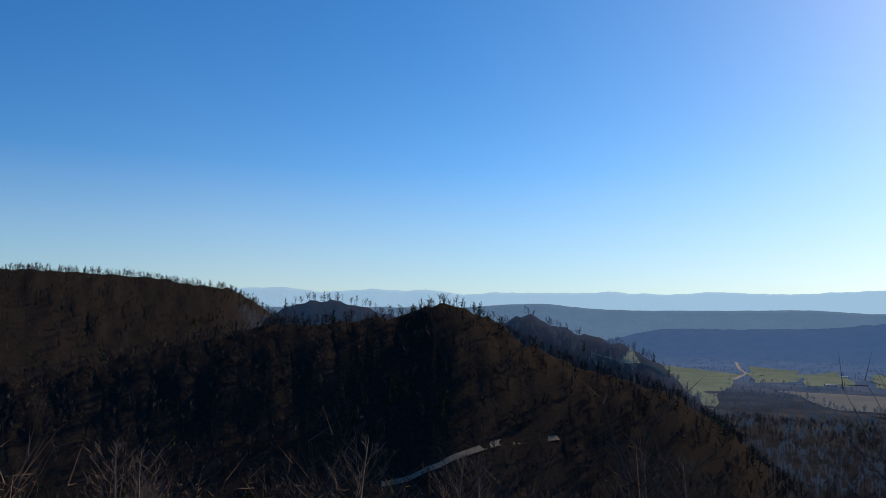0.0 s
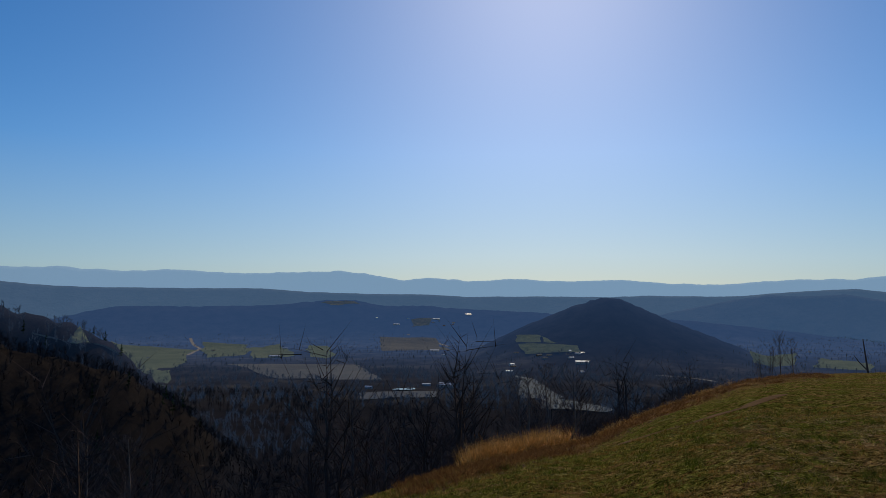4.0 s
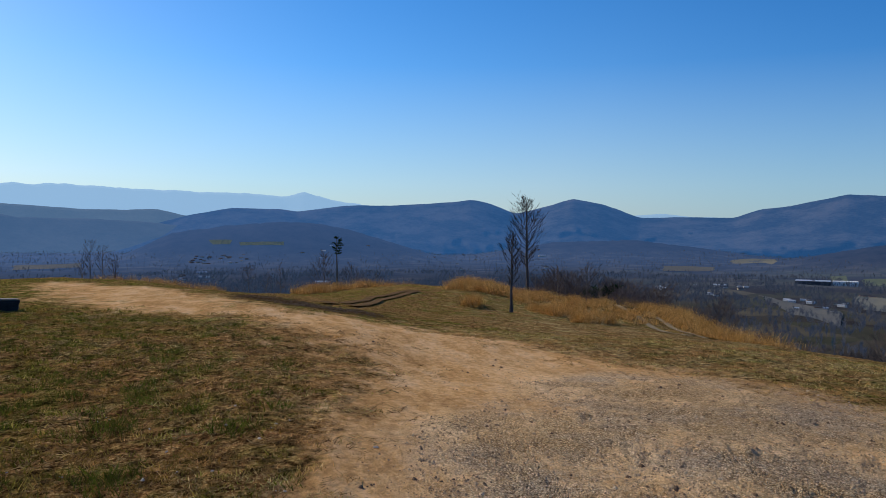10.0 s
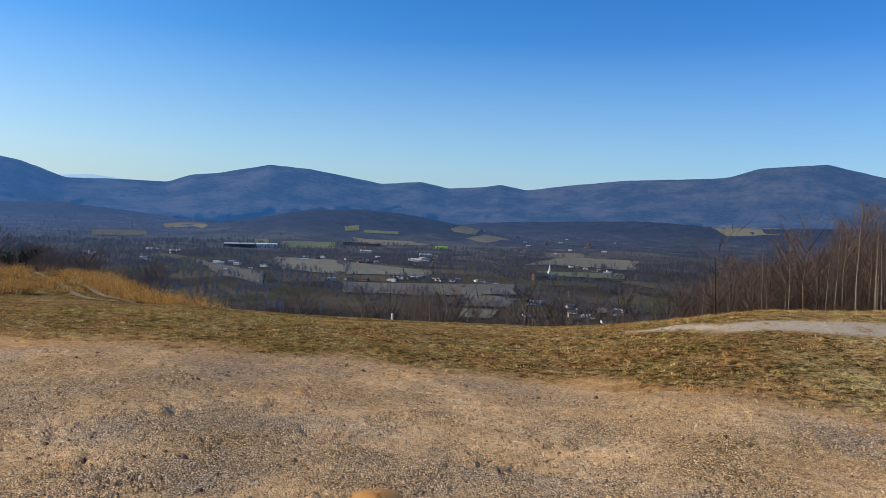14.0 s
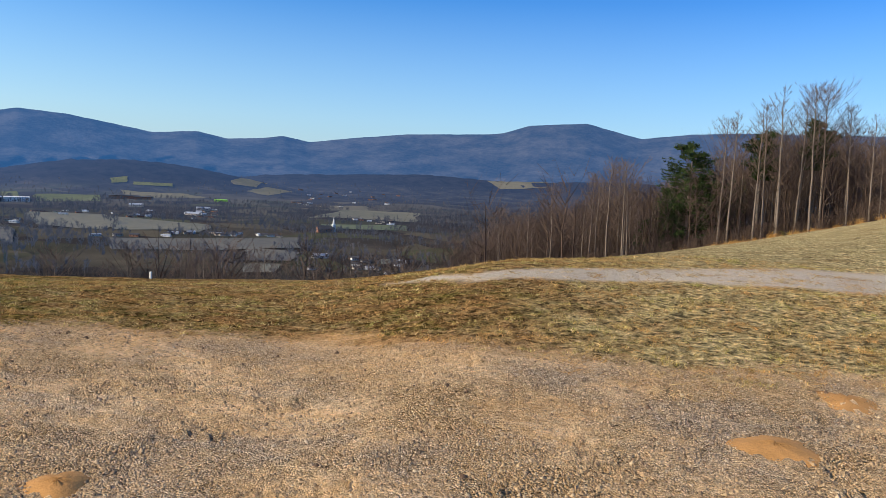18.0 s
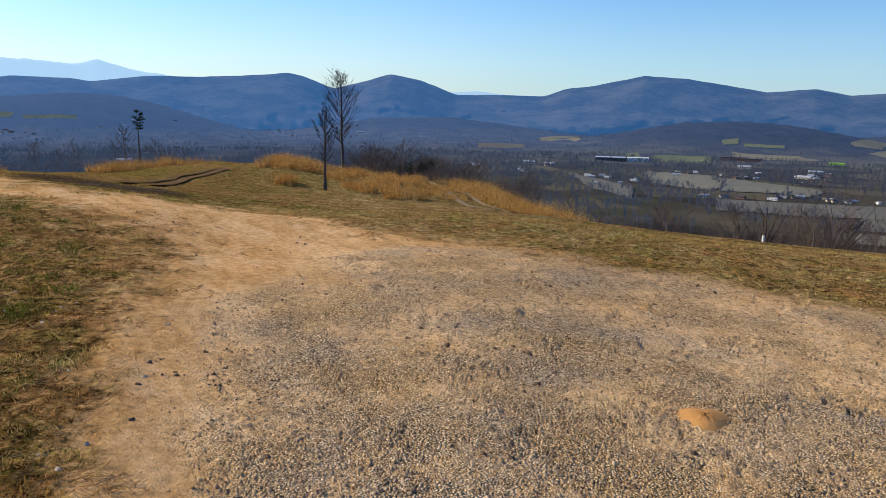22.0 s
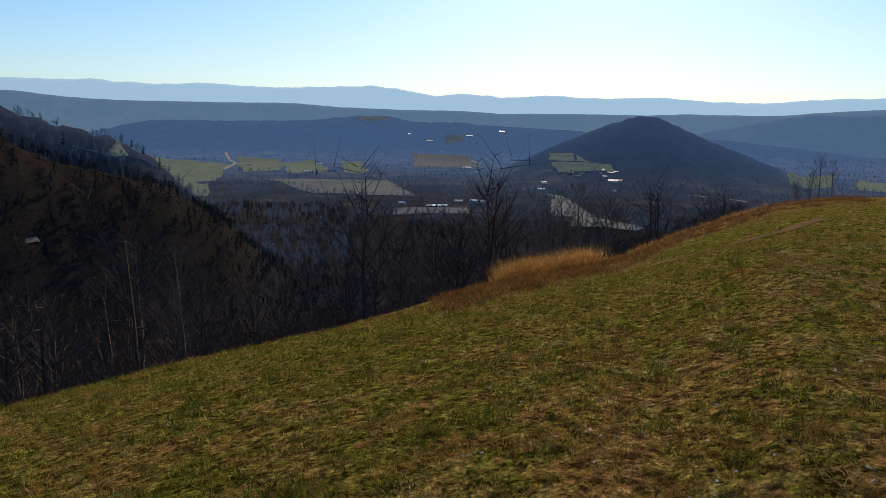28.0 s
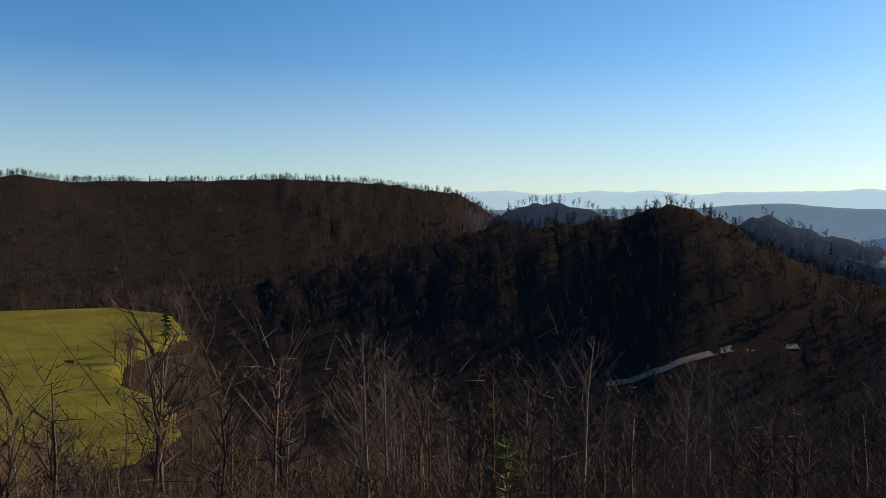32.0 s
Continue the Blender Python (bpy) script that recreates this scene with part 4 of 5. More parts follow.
# dead snags
snag = Sticks()
snag.stick([(0, 0, 0), (-0.1, 0, 1.0), (-0.22, 0.02, 2.2)], [0.07, 0.055, 0.03], 6)
snag.stick([(-0.05, 0, 0.3), (-0.5, 0.1, 0.8), (-0.75, 0.1, 1.2)], [0.05, 0.035, 0.015], 5)
s_ob = tagged(new("dead_tree"), "dead leaning trunk with one broken limb", "tree")
part("trunk", fast_mesh("trunk", *snag.arrays(), DEAD, True), s_ob)
s_ob.matrix_basis = Matrix.Translation(at(68.4, 54, -0.1)) @ Matrix.Rotation(radians(-68), 4, "Z")
tall = Sticks()
tall.stick([(0, 0, 0), (0.1, 0, 3), (0.05, 0.05, 6), (-0.3, 0, 7.6)], [0.14, 0.12, 0.09, 0.03], 6)
t_ob = tagged(new("dead_tree"), "tall dead trunk without limbs below the brow", "tree")
part("trunk", fast_mesh("trunk", *tall.arrays(), DEAD, True), t_ob)
t_ob.matrix_basis = Matrix.Translation(at(52.9, 75, -0.2))

# pines
PINES = "pines"
pine_a = tree_thing("pine_tree", "dark green pine with a dense rounded crown", grow_pine(rng, 11.6, 0.2, 0.2, 24, 0.8), group=PINES, twig=NEEDLES)
pine_b = tree_thing("pine_tree", "tall pine with a bare trunk and tufted top", grow_pine(rng, 12, 0.6, 0.15, 8), group=PINES, twig=NEEDLES)
pine_c = tree_thing("pine_tree", "thin lone pine with a flat ragged crown", grow_pine(rng, 15.3, 0.87, 0.042, 7, 0.2), group=PINES, twig=NEEDLES)
pine_a.matrix_basis = Matrix.LocRotScale(at(177.5, 84, -0.1), None, (1.2, 1.2, 1.06))
pine_b.matrix_basis = Matrix.Translation(at(182.1, 84, -0.1))
pine_c.matrix_basis = Matrix.Translation(at(93.8, 85, -0.1))
for b, d, s in ((176.2, 88, 0.72), (179.2, 92, 0.7), (174.5, 92, 0.5), (180.6, 95, 0.72)):
    copy_thing(pine_a, pose(0, 0, 0)).matrix_basis = Matrix.LocRotScale(at(b, d, -0.1), Euler((0, 0, b)), (s, s, s))
for b, d, s in ((185.4, 85, 1.0), (113.6, 95, 1.6)):
    copy_thing(pine_b, pose(0, 0, 0)).matrix_basis = Matrix.LocRotScale(at(b, d, -0.1), Euler((0, 0, b)), (s, s, s))
cedar = tree_thing("cedar_shrub", "yellow-green cedar shrub at the wood's edge", grow_pine(rng, 1.5, 0.05, 0.38, 8), "shrub", "cedar shrubs", twig=CEDAR)
cedar.matrix_basis = Matrix.LocRotScale(at(-11.1, 30, -0.1), None, (2.0, 2.0, 2.4))
for b, d, s in ((176.4, 78, 1.0), (184.0, 78.5, 1.1), (170.3, 80, 1.1), (172, 80, 0.7), (178.7, 78, 0.6)):
    copy_thing(cedar, pose(0, 0, 0)).matrix_basis = Matrix.LocRotScale(at(b, d, -0.1), Euler((0, 0, b)), (s, s, s))


# ---------------------------------------------------------------- woods as a whole
def far_tree(g, high, limbs, wide, forks=3):
    st = Sticks()
    bend = g.normal(size=2) * 0.03 * high
    st.stick([(0, 0, 0), (bend[0], bend[1], high * 0.5), (g.normal() * 0.15, g.normal() * 0.15, high * 0.92)], [0.01 * high * min(wide, 1.6), 0.007 * high * min(wide, 1.6), 0.02], 3)
    for k in range(limbs):
        u = 0.28 + 0.67 * g.rand()
        a, reach = g.uniform(0, 6.28), high * 0.42 * (1.1 - 0.75 * u) * g.uniform(0.5, 1.2)
        p = np.array([bend[0] * (1 - abs(2 * u - 1)), bend[1] * (1 - abs(2 * u - 1)), u * high])
        t = p + np.array([math.cos(a) * reach, math.sin(a) * reach, reach * g.uniform(0.1, 2.2)])
        st.sliver(p, t, 0.06 * wide, g.uniform(0, 3))
        for m in range(forks):
            q = p + (t - p) * g.uniform(0.3, 0.95)
            e, l2 = a + 1.7 * g.normal(), reach * g.uniform(0.3, 0.8)
            st.sliver(q, q + np.array([math.cos(e) * l2, math.sin(e) * l2, l2 * g.uniform(-0.3, 1.8)]), 0.035 * wide, g.uniform(0, 3))
    return st.arrays()


def far_pine(g, high):
    st = Sticks()
    st.stick([(0, 0, 0), (0, 0, high)], [0.2, 0.03], 3)
    for k in range(44):
        u = g.uniform(0.2, 0.97)
        a, reach = g.uniform(0, 6.28), 0.26 * high * (1.05 - u)
        st.sliver((0, 0, u * high), (math.cos(a) * reach, math.sin(a) * reach, u * high - 0.1 * reach), 0.9, g.uniform(0, 3))
    return st.arrays()


def scatter(name, label, models, x, y, sizes, material, sink=0.2, category="woods", lean=0.0):
    """Many small plants as one mesh."""
    g = np.random.RandomState(len(x))
    z = height(x, y) - sink
    which = g.randint(len(models), size=len(x))
    turn = g.uniform(0, 2 * np.pi, len(x))
    vs, fs, n = [], [], 0
    for k, (v, f) in enumerate(models):
        i = np.where(which == k)[0]
        if not len(i):
            continue
        c, s = np.cos(turn[i])[:, None], np.sin(turn[i])[:, None]
        q = sizes[i][:, None]
        px = (v[None, :, 0] * c - v[None, :, 1] * s) * q + x[i][:, None]
        py = (v[None, :, 0] * s + v[None, :, 1] * c) * q + y[i][:, None]
        pz = v[None, :, 2] * q + z[i][:, None]
        if lean:
            w = v[None, :, 2] * q * lean / np.hypot(x[i], y[i])[:, None]
            px, py = px - w * y[i][:, None], py + w * x[i][:, None]
        vs.append(np.stack([px, py, pz], -1).reshape(-1, 3))
        fs.append((f[None] + (n + np.arange(len(i)) * len(v))[:, None, None]).reshape(-1, 3))
        n += len(i) * len(v)
    me = fast_mesh(name, np.concatenate(vs), np.concatenate(fs), material)
    return tagged(new(name, me), label, category, kind="stuff")


def polar(g, n, b0, b1, r0, r1):
    b = np.radians(g.uniform(b0, b1, n))
    r = np.sqrt(g.uniform(r0 ** 2, r1 ** 2, n))
    return r * np.sin(b), r * np.cos(b), np.degrees(b), r


g = np.random.RandomState(5)
MIDDLE = [far_tree(g, 9, 20, 1.4, 4) for k in range(7)]
THIN = [far_tree(g, 9, 24, 0.9, 4) for k in range(7)]
MASS = [far_tree(g, 9, 9, 11.0, 2) for k in range(6)]
DISTANT = [far_tree(g, 10, 10, 6.5, 2) for k in range(6)]
FAINT = [far_tree(g, 10, 9, 15.0, 2) for k in range(6)]
BRUSH = [far_tree(g, 1.8, 14, 0.55) for k in range(5)]


def brow_of(b):
    return BROW_OFF(wrap(b))


WOODS_ROAD = [place(b, d, least=90.0) for b, d in ((-4.2, -11.25), (-2.3, -10.85), (0.1, -9.9), (2.8, -8.8), (5.6, -8.15), (7.2, -7.86), (8.8, -7.7))]


def off_road(x, y, gap):
    """True where a plant stands clear of the road and of the line of sight to it."""
    clear = np.ones(x.shape, bool)
    for p, q in zip(WOODS_ROAD[:-1], WOODS_ROAD[1:]):
        d = q - p
        t = np.clip(((x - p.x) * d.x + (y - p.y) * d.y) / (d.x ** 2 + d.y ** 2), 0, 1)
        clear &= np.hypot(x - p.x - t * d.x, y - p.y - t * d.y) > gap
    return clear


x, y, b, r = polar(g, 5200, -60, 58, 30, 260)
keep = (r > brow_of(b) * 2.0 + 4) & (inside(LEFT_FIELD, x, y) < 2) & (g.rand(len(x)) < np.where(r < 110, 0.75, 1)) & off_road(x, y, 5)
scatter("near_woods", "leafless brown woods on the slope below the hill", MIDDLE, x[keep], y[keep], g.uniform(0.6, 1.1, keep.sum()), NEAR_WOODS)
x, y, b, r = polar(g, 17000, -66, 30, 240, 1050)
keep = (inside(LEFT_FIELD, x, y) < 2)
keep &= (r < 600) | (g.rand(len(x)) < 0.5)
keep &= off_road(x, y, 5)
beyond = keep & (r > 560) & (r < 790) & (b > -15)
keep &= ~beyond
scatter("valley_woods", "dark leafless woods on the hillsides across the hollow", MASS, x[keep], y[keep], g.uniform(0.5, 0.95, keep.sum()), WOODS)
scatter("ridge_woods", "leafless woods on the ridges behind, tinted by painted blue haze", MASS, x[beyond], y[beyond], g.uniform(0.5, 0.95, beyond.sum()), FAR_WOODS)
x, y, b, r = polar(g, 260, -60, 24, 120, 800)
keep = inside(LEFT_FIELD, x, y) < 2
scatter("valley_pines", "dark green pines among leafless woods", [far_pine(g, 11) for k in range(4)], x[keep], y[keep], g.uniform(0.6, 1.1, keep.sum()), NEEDLES)
x, y, b, r = polar(g, 2300, 106, 170, 55, 260)
keep = (r > 70 - 14 * step(125, 140, b))
scatter("town_side_woods", "leafless brown woods between the hill and the town", MIDDLE, x[keep], y[keep], g.uniform(0.55, 0.9, keep.sum()), NEAR_WOODS)
x, y, b, r = polar(g, 1900, 161, 225, 81, 140)
low = BANK(b)
top = 1.6 + r * np.tan(np.radians(low + (WOOD_TOP(b) - low) * g.uniform(0.3, 0.66, len(b))))
scatter("bank_woods", "leafless wood above the grassy bank", THIN, x, y, np.clip((top - height(x, y)) / 9, 0.25, 1.2), NEAR_WOODS, lean=0.04)
x, y, b, r = polar(g, 7000, -55, 60, 24, 75)
keep = (r > brow_of(b) * 1.75) & (r < brow_of(b) * 3.2)
scatter("slope_brush", "tangled leafless brush at the wood's edge", BRUSH, x[keep], y[keep], g.uniform(0.5, 1.2, keep.sum()), NEAR_WOODS, 0.05, "brush")
x, y, b, r = polar(g, 2000, 166, 210, 79.5, 92)
scatter("bank_brush", "leafless brush along the wood's edge", BRUSH, x, y, g.uniform(0.6, 1.7, len(x)), NEAR_WOODS, 0.05, "brush", 0.05)

# ---------------------------------------------------------------- the valley
def drape(name, label, corners, material, lift=1.2, category="field", steps=9):
    """A field laid on the land; its corners by bearing and dip, in order round it."""
    c = [place(b, d, least=380.0) for b, d in corners]
    if len(c) == 4:
        a, b2, c2, d2 = c
        us = np.linspace(0, 1, steps)
        pts = [(a * (1 - u) + b2 * u) * (1 - v) + (d2 * (1 - u) + c2 * u) * v for v in us for u in us]
        w = 0.035 * (c[0] - c[2]).length
        xy = np.array([p[:2] for p in pts])
        xy = xy + w * np.stack([bumps(xy[:, 0], xy[:, 1], w * 14, 61), bumps(xy[:, 0], xy[:, 1], w * 14, 62)], 1)
        z = height(xy[:, 0], xy[:, 1]) + lift + 2.0 * step(8, 16, far_height(xy[:, 0], xy[:, 1]) - VALLEY)
        me = mesh_from(name, np.column_stack([xy, z]).tolist(), grid_faces(steps, steps).tolist(), material)
    return tagged(new(name, me), label, category, kind="structure")


def ribbon(name, label, line, wide, material, lift=0.5, category="road"):
    """A road or track along points on the land."""
    pts = []
    for p, q in zip(line[:-1], line[1:]):
        pts += [p + (q - p) * k / 6 for k in range(6)]
    pts.append(line[-1])
    v, n = [], len(pts)
    for i, p in enumerate(pts):
        d = pts[min(i + 1, n - 1)] - pts[max(i - 1, 0)]
        s = Vector((d.y, -d.x, 0)).normalized() * wide * 0.5
        for q in (p - s, p + s):
            v.append((q.x, q.y, ground_at(q.x, q.y) + lift))
    me = mesh_from(name, v, grid_faces(n, 2).tolist(), material)
    return tagged(new(name, me), label, category, kind="structure")


TOWN_FIELDS = (
    ((130.8, -3.16), (134.8, -3.09), (135.0, -3.54), (131.0, -3.6), FAR_GREEN), ((130.3, -4.28), (135.5, -4.57), (135.7, -5.5), (130.7, -5.21), FAR_TAN), ((135.5, -4.57), (142.4, -5.06), (141.5, -5.64), (135.7, -5.5), FAR_TAN),
    ((136.1, -2.7), (140.6, -2.85), (141.9, -3.09), (137.0, -3.3), FAR_TAN), ((135.5, -6.04), (148.7, -5.8), (148.7, -6.6), (135.5, -6.9), FAR_BROWN), ((144.8, -6.67), (148.7, -6.95), (148.2, -7.59), (144.8, -7.66), FAR_BROWN),
    ((144.6, -7.86), (147.5, -7.85), (146.8, -8.49), (144.6, -8.52), FAR_TAN), ((144.7, -2.5), (146.2, -2.2), (148.1, -2.41), (146.2, -2.76), FAR_TAN), ((143.5, -1.82), (146.2, -1.83), (145.4, -2.23), (143.8, -2.1), FAR_TAN),
    ((149.4, -4.3), (152.3, -3.6), (157.4, -3.6), (157.4, -4.27), FAR_TAN),
)
TOWN_EDGE_FIELDS = (
    ((150.7, -3.32), (153.6, -3.25), (153.6, -3.55), (150.7, -3.62), FAR_BROWN), ((128.9, -3.07), (129.8, -2.96), (130.0, -3.33), (128.9, -3.42), FAR_GREEN), ((135.5, -1.96), (136.6, -1.82), (136.6, -2.22), (135.6, -2.32), FAR_GREEN),
    ((137.0, -2.15), (139.6, -2.22), (139.6, -2.41), (137.0, -2.36), FAR_GREEN), ((154.8, -7.25), (156.6, -7.18), (156.3, -7.57), (154.8, -7.63), FAR_TAN), ((122.7, -2.04), (125.5, -1.96), (125.5, -2.33), (122.7, -2.32), FAR_TAN),
    ((124.4, -4.49), (129.3, -5.41), (129.9, -6.48), (126.7, -5.81), FAR_BROWN), ((162.4, -0.9), (167.3, -0.7), (167.0, -1.2), (163.6, -1.5), FAR_TAN), ((150.2, -4.75), (156.5, -4.6), (156.8, -5.0), (151, -5.1), FAR_GREEN),
    ((118, -2.6), (121.5, -2.6), (121.5, -2.9), (118, -3.0), FAR_BROWN), ((84.4, -0.93), (86.1, -0.98), (85.9, -1.28), (84.7, -1.3), FAR_GREEN), ((86.6, -1.14), (89.8, -1.1), (89.8, -1.34), (86.6, -1.37), FAR_GREEN),
)
SUNNY_FIELDS = (
    ((11.2, -1.73), (16.0, -2.0), (16.6, -3.05), (13.9, -2.5), FAR_GREEN), ((16.0, -2.0), (21.5, -2.65), (20.8, -3.1), (16.6, -3.05), FAR_GREEN), ((22, -2.05), (25.1, -2.3), (25.1, -3.05), (22.2, -3.2), FAR_GREEN),
    ((25.3, -2.5), (27.6, -2.2), (28.6, -3.1), (25.6, -3.3), FAR_GREEN), ((29.6, -2.32), (31.2, -2.35), (31.1, -3.34), (29.6, -3.15), FAR_GREEN), ((23.6, -3.7), (32.9, -3.77), (34.6, -4.9), (27.7, -4.8), FAR_BROWN),
    ((37.2, -0.41), (38.8, -0.3), (38.6, -0.84), (37.4, -0.95), FAR_TAN), ((35.1, -1.73), (39.1, -1.8), (40.0, -2.65), (35.1, -2.76), FAR_BROWN), ((45.1, -1.6), (46.7, -1.56), (48.2, -2.15), (45.2, -2.11), FAR_GREEN),
    ((45.2, -2.29), (49.7, -2.36), (49.9, -2.82), (45.7, -2.97), FAR_GREEN), ((45.0, -4.5), (46.8, -5.09), (48.4, -6.06), (45.6, -6.2), FAR_TAN), ((46.8, -5.88), (52.3, -6.8), (52.0, -7.07), (46.9, -6.93), FAR_TAN),
)
SUNNY_EDGE_FIELDS = (
    ((30.4, 0.8), (32.3, 0.95), (33.4, 0.7), (31.2, 0.6), FAR_TAN), ((33.5, -5.9), (39.2, -5.75), (39.2, -6.2), (33.5, -6.4), FAR_BROWN),
    ((61.5, -2.4), (64.5, -2.45), (64.5, -3.3), (61.8, -3.2), FAR_GREEN), ((65.9, -2.75), (69.1, -3.05), (69.1, -3.5), (65.9, -3.4), FAR_GREEN), ((72, -2.6), (76, -2.5), (76, -2.8), (72, -2.9), FAR_BROWN),
)
FIELDS = TOWN_FIELDS + TOWN_EDGE_FIELDS + SUNNY_FIELDS + SUNNY_EDGE_FIELDS
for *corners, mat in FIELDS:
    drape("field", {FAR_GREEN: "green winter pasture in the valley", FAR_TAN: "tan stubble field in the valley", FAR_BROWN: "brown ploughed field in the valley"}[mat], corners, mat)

# the pasture in the hollow, seen close
lf = [Vector((*p, 0)) for p in LEFT_FIELD]
ring = []
for p, q in zip(lf, lf[1:] + lf[:1]):
    ring += [p + (q - p) * k / 5 for k in range(5)]
mid_p = sum(ring, Vector()) / len(ring)
pts = [mid_p + (p - mid_p) * s for s in np.linspace(0.02, 1, 14) for p in ring]
xy = np.array([p[:2] for p in pts])
xy = xy + 1.6 * np.stack([bumps(xy[:, 0], xy[:, 1], 14, 63), bumps(xy[:, 0], xy[:, 1], 14, 64)], 1)
me = mesh_from("pasture", np.column_stack([xy, height(xy[:, 0], xy[:, 1]) + 0.15]).tolist(), grid_faces(14, len(ring), True).tolist(), GREEN_FIELD)
tagged(new("pasture", me), "bright green pasture with a rounded wooded edge", "field", kind="structure")

ribbon("woods_road", "pale gravel road through the leafless woods", WOODS_ROAD, 2.6, WOODS_TRACK, 0.4)
ribbon("farm_lane", "pale lane between farm buildings", [place(b, d, least=380.0) for b, d in ((36.6, -1.5), (38.3, -1.66), (40.2, -2.43))], 9.0, ROAD, 0.8)
ribbon("farm_lane", "pale lane beside green pasture", [place(b, d, least=380.0) for b, d in ((21.2, -1.8), (21.9, -2.55), (21.0, -3.0))], 9.0, ROAD, 0.8)
ribbon("valley_road", "pale road across the valley floor", [place(b, d, least=380.0) for b, d in ((55.2, -4.29), (57.1, -4.35), (59.3, -4.6))], 7.0, ROAD, 0.8)

# pond
pond_at = place(36.8, -5.65, least=380.0)
ring = [(pond_at.x + 17 * math.cos(a) * (1 + 0.15 * math.sin(3 * a)), pond_at.y + 12 * math.sin(a), pond_at.z + 2.2) for a in np.linspace(0, 2 * math.pi, 36, endpoint=False)]
me = mesh_from("pond", ring, [tuple(range(36))], WATER, False)
tagged(new("pond", me), "small pond glinting in the sun", "pond", kind="structure")


def box(bm, x, y, z, sx, sy, sz):
    m = Matrix.Translation((x, y, z + sz / 2)) @ Matrix.Diagonal((sx, sy, sz, 1))
    bmesh.ops.create_cube(bm, size=1, matrix=m)


def finish(bm, name, material):
    me = bpy.data.meshes.new(name)
    bm.to_mesh(me)
    bm.free()
    me.materials.append(material)
    return me


def house_model(length, wide, high, wall, roof, label, name="house", pitch=0.45, panes=3, group="houses of the valley"):
    ob = tagged(new(name), label, "house" if name == "house" else "building", group)
    bm = bmesh.new()
    l, w, h = length / 2, wide / 2, high
    v = [bm.verts.new(p) for p in ((-l, -w, -3), (l, -w, -3), (l, w, -3), (-l, w, -3), (-l, -w, h), (l, -w, h), (l, w, h), (-l, w, h), (-l, 0, h + w * pitch), (l, 0, h + w * pitch))]
    for f in ((0, 1, 5, 4), (2, 3, 7, 6), (1, 2, 6, 9, 5), (3, 0, 4, 8, 7), (4, 5, 9, 8), (6, 7, 8, 9)):
        bm.faces.new([v[i] for i in f])
    part("wall", finish(bm, "wall", wall), ob)
    bm = bmesh.new()
    e, t = 0.5, 0.25
    rows = []
    for dz in (0.05, 0.05 + t):
        rows.append([bm.verts.new(p) for p in ((-l - e, -w - e, h - e * pitch + dz), (l + e, -w - e, h - e * pitch + dz), (l + e, 0, h + w * pitch + dz), (-l - e, 0, h + w * pitch + dz), (l + e, w + e, h - e * pitch + dz), (-l - e, w + e, h - e * pitch + dz))])
    a, b = rows
    for q in (b,):
        bm.faces.new((q[0], q[1], q[2], q[3])), bm.faces.new((q[3], q[2], q[4], q[5]))
    bm.faces.new((a[3], a[2], a[1], a[0])), bm.faces.new((a[5], a[4], a[2], a[3]))
    for i, j in ((0, 1), (1, 2), (2, 4), (4, 5), (5, 3), (3, 0)):
        bm.faces.new((a[i], a[j], b[j], b[i]))
    part("roof", finish(bm, "roof", roof), ob)
    for side in (-1, 1):
        for k in range(panes):
            bm = bmesh.new()
            box(bm, -l + length * (k + 0.5) / panes, side * (w + 0.02), h * 0.45, min(1.4, length / panes * 0.5), 0.08, h * 0.36)
            part("window", finish(bm, "window", PANE), ob)
    return ob


MODELS = [house_model(13, 8, 3.2, WHITE_WALL, DARK_ROOF, "white house with a dark shingle roof"), house_model(15, 8, 3.0, TAN_WALL, DARK_ROOF, "tan house with a dark roof"),
          house_model(14, 8, 3.0, WHITE_WALL, METAL_ROOF, "white house with a pale metal roof"), house_model(15, 8.5, 3.0, BRICK_WALL, DARK_ROOF, "red brick house with a dark roof"),
          house_model(22, 11, 4.2, WHITE_WALL, METAL_ROOF, "white barn with a metal roof", "barn"), house_model(34, 14, 4.5, TAN_WALL, METAL_ROOF, "long pale shed with a metal roof", "shed"),
          house_model(17, 5, 2.8, WHITE_WALL, METAL_ROOF, "long white mobile home", "mobile_home")]
hr = random.Random(4)
first = set()


def put_house(kind, bearing, dip, turn=None, size=1.0):
    p = place(bearing, dip, least=200.0 if bearing < 10 else 380.0)
    ob = MODELS[kind]
    m = Matrix.LocRotScale(p, Euler((0, 0, radians(-bearing) + (hr.uniform(-0.6, 0.6) if turn is None else turn))), (size, size, size))
    if kind in first:
        ob = copy_thing(ob, pose(0, 0, 0))
    first.add(kind)
    ob.matrix_basis = m


TOWN_HOUSES = ((121.9, -4.0, 5), (126.3, -4.8, 2), (127.4, -4.75, 6), (129.7, -5.05, 6), (118, -4.3, 4), (137.2, -3.8, 5), (136.8, -4.6, 3), (134.6, -5.9, 6), (136, -5.9, 1), (137.1, -5.9, 3), (141.7, -3.94, 5), (142.4, -3.96, 6),
               (141.0, -4.33, 5), (139.2, -5.92, 6), (143.8, -5.76, 0), (145.8, -5.71, 2), (150.2, -7.23, 4), (153.1, -8.0, 1), (155.5, -8.3, 0), (156.4, -7.4, 2), (153.1, -4.3, 3), (155.4, -4.6, 6), (149.2, -2.6, 2), (126.2, -1.35, 2))
